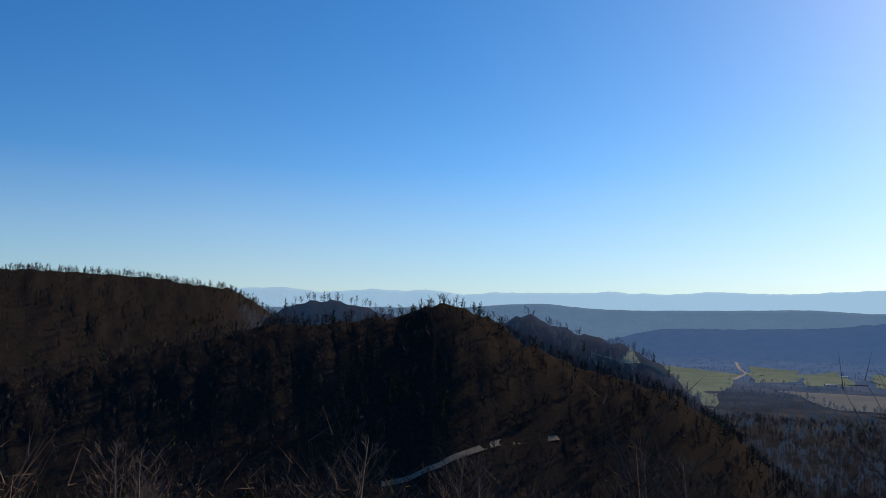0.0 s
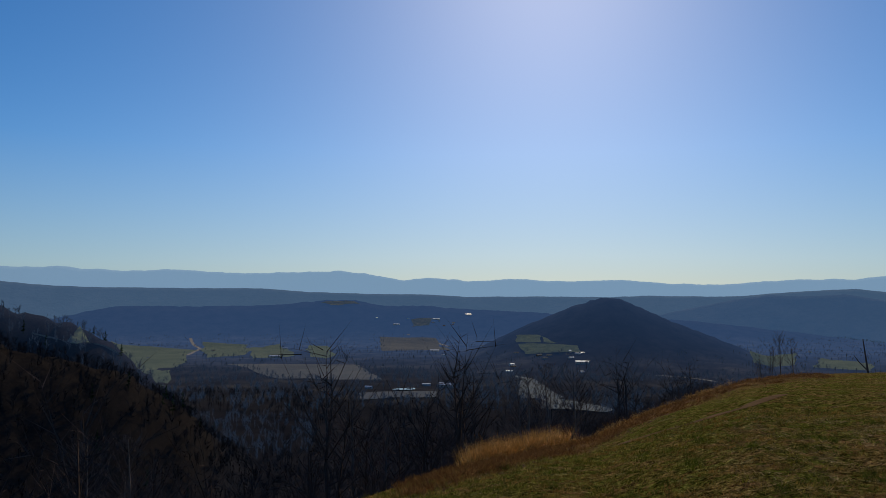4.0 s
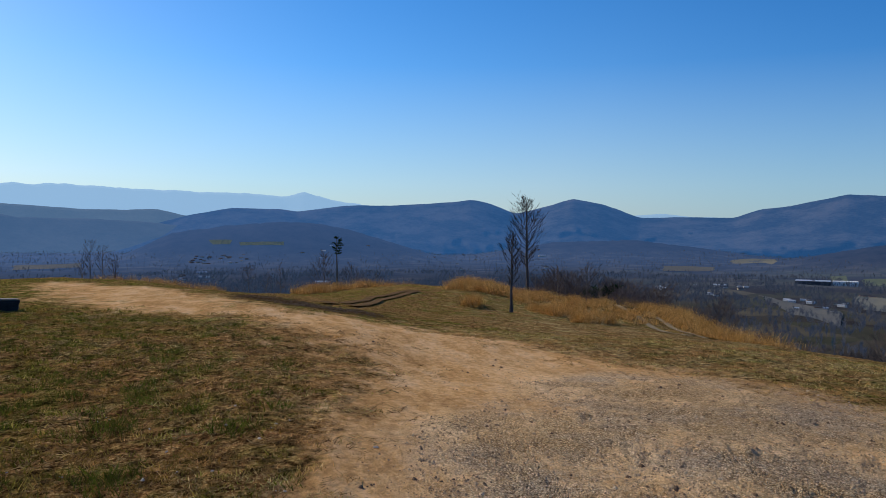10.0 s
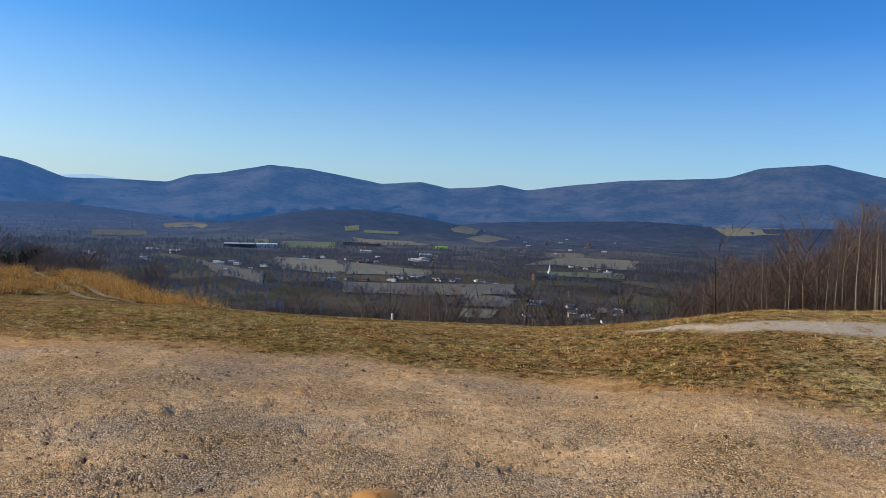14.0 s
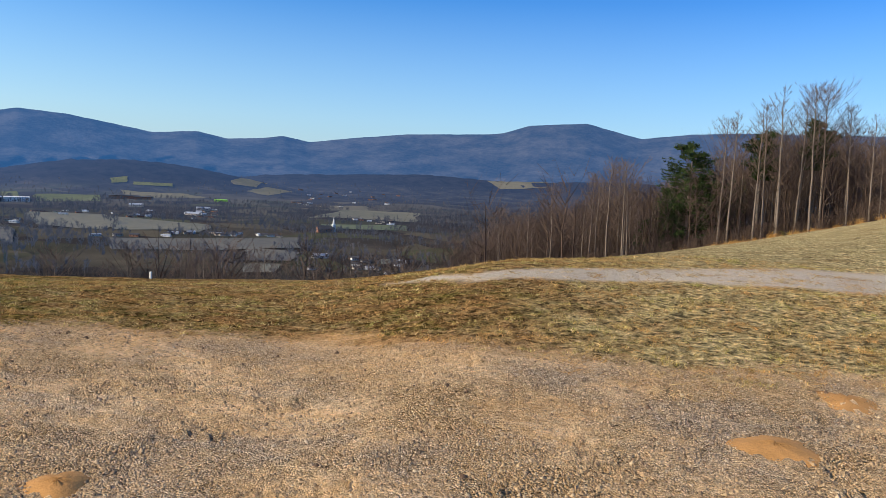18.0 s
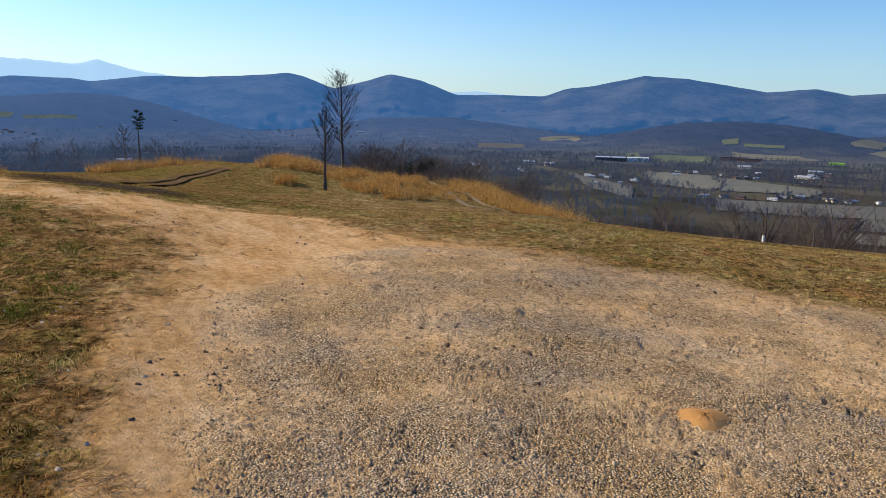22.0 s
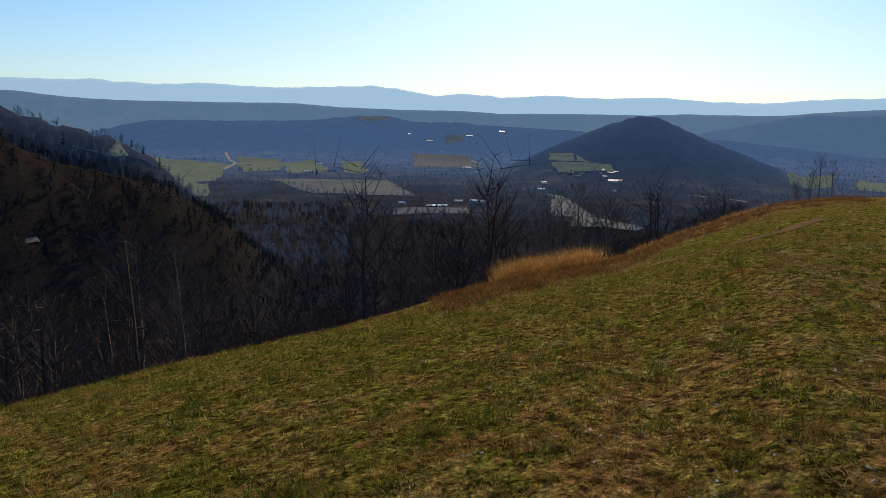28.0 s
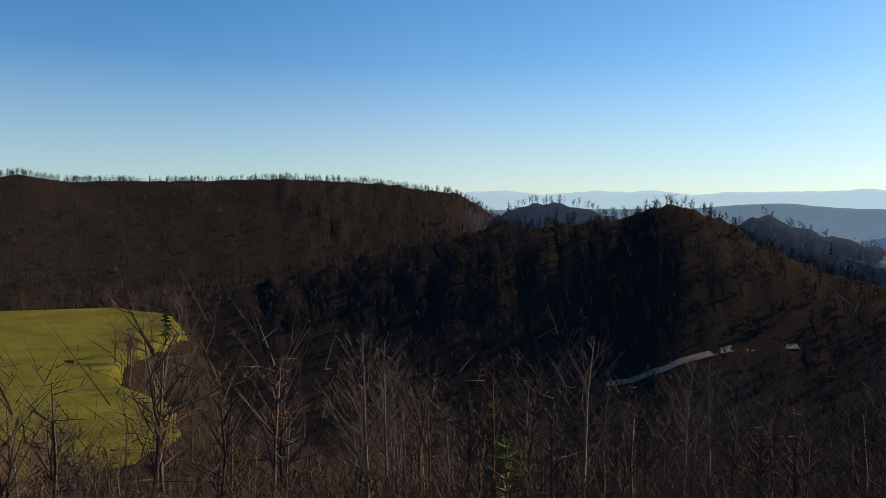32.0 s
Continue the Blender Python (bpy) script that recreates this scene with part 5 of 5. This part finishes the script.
SUNNY_HOUSES = ((16.1, -2.15, 2), (17.3, -2.2, 4), (22.8, -2.7, 1), (27.1, -3.2, 5), (27.9, -2.6, 4), (34.1, -5.5, 2), (38.4, -5.27, 6), (39.9, -5.36, 5), (44.8, -3.71, 2), (44.6, -4.2, 6), (50.0, -3.52, 5), (49.7, -2.88, 6), (49.2, -3.16, 2), (39.1, -0.37, 5),
                (41.5, -0.01, 5), (34.6, -0.31, 2), (42.6, -2.39, 0), (56.8, -0.08, 4), (36.1, -0.83, 5), (39.0, -2.75, 5), (39.7, -3.06, 2), (92.6, -4.15, 5), (83.9, -3.34, 5), (72.1, -1.65, 4), (65.4, -2.4, 0), (109.2, -2.0, 5))
for b, d, k in TOWN_HOUSES + SUNNY_HOUSES:
    put_house(k, b, d, None, 0.72)
put_house(0, -5.7, -6.55, 0.2, 0.22)
# rows and clusters: bearings, dips, how many
for b0, b1, d0, d1, many in ((139, 148, -5.62, -5.8, 22), (130, 137.5, -4.15, -4.5, 14), (137.5, 142.5, -3.8, -4.6, 18), (148, 156.5, -2.2, -3.4, 24), (149, 157, -7.2, -8.4, 13), (117, 124, -3.9, -4.9, 16), (126.5, 130, -4.7, -5.5, 10),
                             (83, 87.2, -2.0, -2.65, 30), (82, 88, -3.4, -4.0, 15), (43, 51, -2.3, -4.2, 10), (36, 41, -0.3, -1.0, 9), (152.5, 156, -4.2, -4.6, 8), (88, 116, -1.2, -3.2, 14)):
    for k in range(many):
        put_house(hr.choice((0, 1, 1, 2, 3, 3, 6)), hr.uniform(b0, b1), hr.uniform(d1, d0), None, hr.uniform(0.5, 0.75))

# the long store with a dark roof and a white front
store = tagged(new("store"), "long flat-roofed store with a white front", "building")
for name, sx, sy, sz, ox, mat in (("hall", 62, 40, 7, -32, DARK_ROOF), ("front", 44, 30, 8, 24, WHITE_WALL), ("roof", 63, 41, 0.6, -32, METAL_ROOF)):
    bm = bmesh.new()
    box(bm, ox, 0, 7 if name == "roof" else -3, sx, sy, sz + (0 if name == "roof" else 3))
    bmesh.ops.bevel(bm, geom=bm.edges[:], offset=0.2, segments=1, affect="EDGES")
    part(name, finish(bm, name, mat), store)
store.matrix_basis = Matrix.LocRotScale(place(129.0, -3.6, least=380.0), Euler((0, 0, radians(-129))), None)
mill = tagged(new("school"), "large dark-roofed school beside open fields", "building")
for name, sx, sy, sz, ox, oy, mat in (("hall", 60, 30, 7, 0, 0, BRICK_WALL), ("roof", 61, 31, 0.8, 0, 0, DARK_ROOF), ("wing", 34, 24, 6, 36, -22, BRICK_WALL), ("wing_roof", 35, 25, 0.8, 36, -22, DARK_ROOF)):
    bm = bmesh.new()
    high = {"roof": 7, "wing_roof": 6}.get(name, -3)
    box(bm, ox, oy, high, sx, sy, sz if high > 0 else sz + 3)
    part(name, finish(bm, name, mat), mill)
mill.matrix_basis = Matrix.LocRotScale(place(136.4, -3.3, least=380.0), Euler((0, 0, radians(-136))), None)
court = place(142.9, -3.3, least=380.0)
bm = bmesh.new()
box(bm, 0, 0, 0, 30, 16, 5)
bmesh.ops.bevel(bm, geom=bm.edges[:], offset=0.4, segments=1, affect="EDGES")
ob = tagged(new("green_hall", finish(bm, "green_hall", LIME)), "bright lime green flat-roofed hall", "building")
ob.matrix_basis = Matrix.LocRotScale(court, Euler((0, 0, radians(-143))), None)

# church
church = tagged(new("church"), "church with a tall white steeple among trees", "church")
nave = house_model(24, 11, 5, BRICK_WALL, DARK_ROOF, "", "nave", 0.8)
for o in list(nave.children):
    o.parent = church
bpy.data.objects.remove(nave)
bm = bmesh.new()
box(bm, 13, 0, -2, 5, 5, 13)
part("tower", finish(bm, "tower", WHITE_WALL), church)
bm = bmesh.new()
bmesh.ops.create_cone(bm, cap_ends=True, segments=8, radius1=2.2, radius2=0.08, depth=11, matrix=Matrix.Translation((13, 0, 16.4)))
part("spire", finish(bm, "spire", WHITE_WALL), church)
church.matrix_basis = Matrix.LocRotScale(place(150.5, -5.3, least=380.0), Euler((0, 0, radians(-150 + 20))), None)

# trees over the valley floor
field_rings = [[tuple(place(*c, least=380.0)[:2]) for c in corners] for *corners, mat in FIELDS]
x, y, b, r = polar(g, 26000, 8, 185, 330, 3400)
more = polar(g, 9000, 14, 120, 240, 1400)
belts = polar(g, 15000, 80, 168, 600, 1800)
x, y, b, r = (np.concatenate(p) for p in zip((x, y, b, r), more, belts))
clumpy = bumps(x, y, 260, 71) + 0.6 * bumps(x, y, 90, 72)
keep = ((clumpy > -0.16) | (r > 2300)) & ((b > 27) | (r > 800)) & (np.hypot(x - pond_at.x * 0.96, y - pond_at.y * 0.96) > 55)
for ringed in field_rings:
    keep &= inside(ringed, x, y) < 9 + 12 * bumps(x, y, 60, 75)
keep &= (far_height(x, y) < VALLEY + 28) | (r < 1200)
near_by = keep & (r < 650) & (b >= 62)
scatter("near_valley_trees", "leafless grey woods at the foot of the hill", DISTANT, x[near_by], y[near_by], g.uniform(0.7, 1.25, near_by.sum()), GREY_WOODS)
# sunward woods get the darker WOODS colour in place of backlit shade
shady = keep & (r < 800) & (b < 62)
scatter("shady_valley_trees", "leafless woods at the foot of the hill, coloured dark as if backlit", DISTANT, x[shady], y[shady], g.uniform(0.7, 1.25, shady.sum()), WOODS)
keep &= ~near_by & ~shady
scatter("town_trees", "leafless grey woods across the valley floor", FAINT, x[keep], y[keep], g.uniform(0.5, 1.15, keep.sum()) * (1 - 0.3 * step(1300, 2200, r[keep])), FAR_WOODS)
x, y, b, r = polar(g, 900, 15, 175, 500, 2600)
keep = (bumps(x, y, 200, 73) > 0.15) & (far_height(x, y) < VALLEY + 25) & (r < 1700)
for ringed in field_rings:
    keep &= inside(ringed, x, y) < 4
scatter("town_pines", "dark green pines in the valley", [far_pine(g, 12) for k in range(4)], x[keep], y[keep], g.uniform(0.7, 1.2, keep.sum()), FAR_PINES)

# ---------------------------------------------------------------- the hilltop's small things
def blade_model(g, n, high, spread, wide, lean=0.35):
    """A tuft of blades."""
    st = Sticks()
    for k in range(n):
        a, q = g.uniform(0, 6.28), spread * math.sqrt(g.rand())
        p = np.array([math.cos(a) * q, math.sin(a) * q, 0])
        h, e = high * g.uniform(0.5, 1.1), g.uniform(0, 6.28)
        t = p + np.array([math.cos(e) * h * lean * g.rand() * 2, math.sin(e) * h * lean * g.rand() * 2, h])
        st.sliver(p, t, wide * g.uniform(0.6, 1.2), g.uniform(0, 3))
    return st.arrays()


g = np.random.RandomState(9)
# tall golden grass
TALL = [blade_model(g, 34, 0.85, 0.34, 0.022) for k in range(6)]


def tall_grass(label, outline_pts, count, size=(0.7, 1.15), edge=1.0, bald=-0.25):
    poly = [spot(b, d) for b, d in outline_pts]
    xs, ys = [p[0] for p in poly], [p[1] for p in poly]
    x, y = g.uniform(min(xs), max(xs), count), g.uniform(min(ys), max(ys), count)
    keep = (inside(poly, x, y) + 1.6 * edge * bumps(x, y, 4, 81) > 0) & (bumps(x, y, 4.2, 82) + 0.6 * bumps(x, y, 1.7, 83) > bald)
    scatter("tall_grass", label, TALL, x[keep], y[keep], size[0] + (size[1] - size[0]) * np.clip(0.5 + 0.9 * bumps(x[keep], y[keep], 2.4, 84) + g.normal(0, 0.25, keep.sum()), -0.5, 1.1), BROOM, 0.03, "grass")


tall_grass("golden broom sedge on the crest of the knoll", ((91, 44), (94.4, 48), (98.2, 53), (101, 57), (101, 66), (97.4, 66), (93.4, 60), (90.5, 52)), 2600, (0.5, 0.95))
tall_grass("golden broom sedge round two bare trees", ((106.8, 41), (109, 37.5), (112, 33.5), (115, 33), (116.6, 37), (116.2, 42), (114.5, 48), (112, 56), (108.5, 60), (106.6, 52)), 3000, (0.35, 0.75), 1.0, -0.02)
tall_grass("clump of golden broom sedge in green grass", ((102.2, 45), (104, 43), (106, 43.5), (106.8, 47), (105.5, 52), (103, 51)), 420, (0.6, 1.0), 0.6)
tall_grass("small clump of golden broom sedge", ((103.2, 36.5), (104.8, 36), (105, 38), (103.6, 38.6)), 90, (0.5, 0.8), 0.2)
tall_grass("golden broom sedge along the brow", ((116.5, 46), (118, 40), (121, 33), (125.5, 27), (126.4, 28.5), (123, 40), (119, 55), (113, 66), (112, 60)), 3000, (0.5, 0.95))
tall_grass("golden broom sedge at the wood's edge", ((41.2, 25.2), (44, 27.2), (46.5, 29.5), (48, 31), (47.8, 35), (46, 34), (42.5, 30), (40.5, 28)), 900, (0.75, 1.1), 0.3)
tall_grass("sparse dry grass on the brow", ((77, 50), (83, 42), (85, 38), (86, 41), (83, 48), (78, 56)), 420, (0.3, 0.55))
tall_grass("pale dry grass along the wood's edge", ((170, 76), (178, 76.5), (186, 77), (197, 77), (206, 77), (206, 80), (186, 80), (170, 79)), 3000, (0.4, 0.8), 0.4)
tall_grass("sparse golden grass below the brow", ((48, 29), (50, 31), (55, 38), (60, 45), (59, 49), (54, 43), (49, 34)), 900, (0.2, 0.5), 0.5)

# short grass
SHORT = [blade_model(g, 13, 0.036, 0.085, 0.009, 0.6) for k in range(8)]
n = 46000
b, r = g.uniform(-60, 215, n), 1.3 + 17 * g.rand(n) ** 1.35
x, y = r * np.sin(np.radians(b)), r * np.cos(np.radians(b)) - 0.4
bare = inside(DIRT, x, y) / np.clip(r / 9, 0.3, 2) + 0.35 * bumps(x, y, 1.6, 21) + 0.5 * bumps(x, y, 4.5, 22)
keep = (bare < 0.6 * g.rand(n) - 0.15) & (bumps(x, y, 0.9, 91) + 0.5 * bumps(x, y, 2.5, 92) > -0.35 - 0.3 * (r > 8)) & (inside(LANE, x, y) < 0)
size = (0.72 + 0.028 * r) * np.clip(np.exp(g.normal(0, 0.35, n)), 0.4, 1.7)
tan = g.rand(n) < step(70, 100, b)
for sel, name, label, mat in ((keep & ~tan, "short_grass", "short winter grass, green with brown straw", BLADES), (keep & tan, "tan_grass", "short dead tan grass along the pad", TAN_BLADES)):
    scatter(name, label, SHORT, x[sel], y[sel], size[sel] * (0.78 if mat == TAN_BLADES else 1), mat, 0.005, "grass")
STRAWS = [blade_model(g, 11, 0.03, 0.1, 0.006, 2.2) for k in range(5)]
n = 12000
b, r = g.uniform(58, 215, n), 1.3 + 15 * g.rand(n) ** 1.3
x, y = r * np.sin(np.radians(b)), r * np.cos(np.radians(b)) - 0.5
bare = inside(DIRT, x, y) / np.clip(r / 9, 0.3, 2) + 0.35 * bumps(x, y, 1.6, 21) + 0.5 * bumps(x, y, 4.5, 22)
keep = (bare < 0.2 + 1.1 * g.rand(n) ** 2) & (bumps(x, y, 1.4, 94) > -0.25)
scatter("dead_straw", "flattened dead grass on bare soil", STRAWS, x[keep], y[keep], (0.8 + 0.04 * r[keep]) * g.uniform(0.7, 1.3, keep.sum()), STRAW, 0.002, "grass")
# greener tufts
TUFT = [blade_model(g, 60, 0.11, 0.16, 0.009, 0.5) for k in range(4)]
LUSH = blade_material("lush_grass_blades", (0.05, 0.075, 0.007), (0.1, 0.13, 0.012), (0.2, 0.2, 0.03), (0.13, 0.14, 0.02))
n = 900
b, r = g.uniform(-25, 100, n), 2.6 + 14 * g.rand(n)
x, y = r * np.sin(np.radians(b)), r * np.cos(np.radians(b)) - 0.4
keep = inside(DIRT, x, y) < -0.6
x, y = np.concatenate([x[keep], [7.3, 7.5, 7.7, 7.1, 6.1, 6.3]]), np.concatenate([y[keep], [0.8, 0.85, 0.8, 0.75, 0.75, 0.7]])
scatter("grass_tufts", "dark green tufts in short grass", TUFT, x, y, g.uniform(0.35, 1.1, len(x)), LUSH, 0.01, "grass")


# crushed stone
def stone_model(g):
    """A chip of crushed stone; its underside lies in the ground."""
    ring = 5
    a = np.arange(ring) * 2 * np.pi / ring + g.uniform(-0.35, 0.35, ring)
    low = np.stack([np.cos(a), np.sin(a), np.full(ring, -0.3)], 1) * g.uniform(0.75, 1.2, (ring, 1))
    top = np.stack([np.cos(a[:3] * 1.0 + 0.4) * 0.5, np.sin(a[:3] * 1.0 + 0.4) * 0.5, g.uniform(0.3, 0.75, 3)], 1)
    f = [(5, 6, 7), (0, 1, 5), (1, 6, 5), (1, 2, 6), (2, 7, 6), (2, 3, 7), (3, 4, 7), (4, 5, 7), (4, 0, 5)]
    return np.concatenate([low, top]).astype(np.float32), np.array(f, np.int32)


STONES = [stone_model(g) for k in range(12)]
n = 260000
b, r = g.uniform(78, 206, n), 2.3 + 10.5 * g.rand(n) ** 1.25
x, y = r * np.sin(np.radians(b)), r * np.cos(np.radians(b)) - 0.8
inn = inside(GRAVEL, x, y) / np.clip(r / 9, 0.3, 2) + 0.45 * bumps(x, y, 1.6, 21) + 0.6 * bumps(x, y, 4.5, 22)
patch = bumps(x, y, 2.1, 95) + 0.7 * bumps(x, y, 0.8, 96)
keep = ((inn > 0.0) & (patch > g.uniform(-0.6, 0.6, n)) & (g.rand(n) < 0.85)) | ((inn > -0.6) & (g.rand(n) < 0.03))
scatter("gravel", "loose crushed stone on packed clay", STONES, x[keep], y[keep], np.minimum(0.0042 * g.rand(keep.sum()) ** -0.33, 0.016) * (1 + 0.04 * r[keep]), STONE, 0.0, "gravel")
n = 9000
b, r = g.uniform(80, 206, n), 2.2 + 11 * g.rand(n)
x, y = r * np.sin(np.radians(b)), r * np.cos(np.radians(b)) - 0.8
keep = (inside(DIRT, x, y) > 0.2) & ((bumps(x, y, 1.7, 97) + 0.6 * bumps(x, y, 0.6, 98) > 0.42) | (g.rand(n) < 0.1))
scatter("clods", "dark clods of earth on the gravel pad", STONES, x[keep], y[keep], np.minimum(0.009 * g.rand(keep.sum()) ** -0.4, 0.032), plain("dark_earth_clod", (0.14, 0.085, 0.048), 0.95, 0.3, 20), 0.002, "soil")
n = 420
b, r = g.uniform(35, 100, n), 2.4 + 4.5 * g.rand(n)
x, y = r * np.sin(np.radians(b)), r * np.cos(np.radians(b)) - 0.4
keep = bumps(x, y, 0.9, 103) > 0.12
scatter("pebbles", "pale pebbles in thin winter grass", STONES, x[keep], y[keep], g.uniform(0.008, 0.022, keep.sum()), plain("pale_pebble", (0.5, 0.44, 0.36), 0.85, 0.3, 30), 0.0, "gravel")
LANE_N = 9000
b, r = g.uniform(157, 216, LANE_N), g.uniform(10, 20, LANE_N)
x, y = r * np.sin(np.radians(b)), r * np.cos(np.radians(b)) - 0.6
keep = inside(LANE, x, y) > 0
scatter("lane_gravel", "pale crushed stone of the lane", STONES, x[keep], y[keep], g.uniform(0.007, 0.016, keep.sum()), plain("pale_crushed_stone", (0.64, 0.55, 0.42), 0.9, 0.25, 30), 0.0, "gravel")

# turned earth along the brow
n = 5200
b = g.uniform(36, 66, n)
r = BROW_OFF(b) * g.uniform(0.62, 1.04, n)
x, y = r * np.sin(np.radians(b)), r * np.cos(np.radians(b)) - 0.4
scatter("turned_earth", "rough reddish clods of turned earth along the brow", STONES, x, y, np.minimum(0.018 * g.rand(n) ** -0.4, 0.06), plain("reddish_earth", (0.17, 0.08, 0.03), 0.95, 0.4, 8), 0.01, "soil")
WEEDS = [blade_model(g, 22, 0.12, 0.2, 0.012, 0.7) for k in range(5)]
n = 2600
b = g.uniform(36, 66, n)
r = BROW_OFF(b) * g.uniform(0.66, 1.05, n)
x, y = r * np.sin(np.radians(b)), r * np.cos(np.radians(b)) - 0.4
keep = bumps(x, y, 2.2, 101) > -0.1
scatter("dry_weeds", "reddish brown dry weeds along the brow", WEEDS, x[keep], y[keep], g.uniform(0.4, 1.5, keep.sum()), blade_material("russet_weeds", (0.11, 0.045, 0.015), (0.26, 0.12, 0.035), (0.42, 0.24, 0.08), (0.2, 0.1, 0.03)), 0.01, "grass")
xs, ys = [p[0] for p in DUG], [p[1] for p in DUG]
x, y = g.uniform(min(xs), max(xs), 9000), g.uniform(min(ys), max(ys), 9000)
keep = inside(DUG, x, y) + 0.6 * bumps(x, y, 1.5, 99) > 0
scatter("dug_earth", "dark clods of dug earth beside the track", STONES, x[keep], y[keep], np.minimum(0.02 * g.rand(keep.sum()) ** -0.4, 0.07), plain("dark_dug_earth", (0.075, 0.045, 0.022), 0.95, 0.4, 8), 0.02, "soil")


def clay_mound(x, y, long, wide, high, turn):
    n, m = 7, 20
    v = []
    for i in range(n):
        u = i / (n - 1)
        for k in range(m):
            a = 2 * math.pi * k / m
            w = 1 + 0.12 * math.sin(3 * a + x * 7) + 0.06 * math.sin(7 * a)
            v.append((math.cos(a) * u * long * w, math.sin(a) * u * wide * w, high * (1 - u * u) + 0.01 * math.sin(9 * a + 5 * u) * (1 - u) - 0.012 * u))
    me = mesh_from("clay_mound", v, grid_faces(n, m, True).tolist(), CLAY)
    ob = tagged(new("clay_mound", me), "low mound of bright orange clay on gravel", "soil", "orange clay mounds")
    ob.matrix_basis = Matrix.LocRotScale((x, y, ground_at(x, y)), Euler((0, 0, turn)), None)


clay_mound(2.66, -3.74, 0.16, 0.22, 0.035, radians(-133))
clay_mound(-0.7, -5.78, 0.3, 0.26, 0.03, 0.3)
clay_mound(-1.25, -7.1, 0.22, 0.3, 0.02, 0.1)

# the dark block on the grass
bench_at = place(70.95, -5.75, (-0.08, -0.49))
n_b = (Vector(bench_at[:2]).length)
bm = bmesh.new()
box(bm, 0, 0, 0, 1.35, 0.42, 0.36)
bmesh.ops.subdivide_edges(bm, edges=bm.edges[:], cuts=5, use_grid_fill=True)
for v in bm.verts:
    w = noise.noise(v.co * 3.1) * 0.05 + noise.noise(v.co * 9) * 0.02
    v.co.x += w + (0.05 if v.co.z > 0.25 and v.co.x > 0.5 else 0)
    v.co.z += 0.6 * w + 0.03 * v.co.x * (v.co.z > 0.3)
    v.co.y += w
bench = tagged(new("stone_bench"), "dark rough-hewn block bench with a pale top", "bench")
part("block", finish(bm, "block", plain("dark_weathered_block", (0.028, 0.022, 0.02), 0.9, 0.4, 5)), bench)
bm = bmesh.new()
box(bm, 0.02, 0, 0.375, 1.3, 0.42, 0.035)
bmesh.ops.bevel(bm, geom=bm.edges[:], offset=0.012, segments=2, affect="EDGES")
part("top", finish(bm, "top", plain("grey_weathered_slab", (0.16, 0.145, 0.13), 0.85, 0.3, 5)), bench, "greyer flat top slab")
bench.matrix_basis = Matrix.LocRotScale(bench_at + Vector((0, 0, -0.03)), Euler((0, radians(2), radians(-71))), Vector((1, 1, 1)) * (n_b * math.radians(3.1) / 1.35))

# a second dark log on the knoll
bm = bmesh.new()
bmesh.ops.create_cone(bm, cap_ends=True, segments=12, radius1=0.22, radius2=0.2, depth=0.8, matrix=Matrix.Rotation(radians(90), 4, "Y"))
log = tagged(new("log", finish(bm, "log", DEAD)), "short dark log lying in the grass", "log")
log.matrix_basis = Matrix.LocRotScale(at(100.8, 57, 0.15), Euler((0, 0, radians(-100))), None)

# marker post
bm = bmesh.new()
box(bm, 0, 0, -0.2, 0.06, 0.06, 0.4)
bmesh.ops.bevel(bm, geom=bm.edges[:], offset=0.01, segments=2, affect="EDGES")
post = tagged(new("marker_post", finish(bm, "marker_post", WHITE_WALL)), "short white marker post on the brow", "post")
post.matrix_basis = Matrix.Translation(at(139.6, 23, 0))

# wheel ruts over the knoll
for dips in (((92.9, -5.85), (94.6, -5.75), (96.4, -5.3), (98.3, -4.95), (99.4, -4.75)), ((94.2, -6.1), (95.2, -5.95), (96.9, -5.55), (98.7, -5.1), (99.9, -4.8))):
    ribbon("wheel_rut", "dark wheel rut through the grass of the knoll", [place(b, d, (-0.08, -0.45), 25.0, 90.0) for b, d in dips], 0.4, RUT, 0.05, "track")
ribbon("wheel_rut", "dark line of ruffled grass below the brow", [place(b, d, (-0.2, -0.3), 8.0, 70.0) for b, d in ((52.5, -9.1), (55.3, -8.14), (58.1, -7.2), (60.9, -6.22), (63.2, -5.3))], 0.35, RUT, 0.015, "track")
ribbon("wheel_rut", "pale wheel rut through golden grass", [at(b, d) for b, d in ((114.5, 50), (115.7, 43), (117.1, 36), (118.8, 29), (120, 26))], 0.32, TAN_RUT, 0.04, "track")
ribbon("wheel_rut", "pale wheel rut through golden grass", [at(b, d) for b, d in ((116.3, 50), (117.3, 43), (118.9, 36), (120.8, 29.5), (122, 26.5))], 0.32, TAN_RUT, 0.04, "track")
# red tarpaulin in the woods behind the pasture
bm = bmesh.new()
bmesh.ops.create_grid(bm, x_segments=6, y_segments=6, size=2.0)
for v in bm.verts:
    v.co.z = 0.9 - 0.35 * abs(v.co.x) + 0.15 * noise.noise(v.co * 2)
tarp = tagged(new("tarpaulin", finish(bm, "tarpaulin", RED_CLOTH)), "red tarpaulin tent among leafless trees", "tent")
tarp.matrix_basis = Matrix.Translation(place(-40.2, -4.9, least=262.0) + Vector((0, 0, 1.5)))
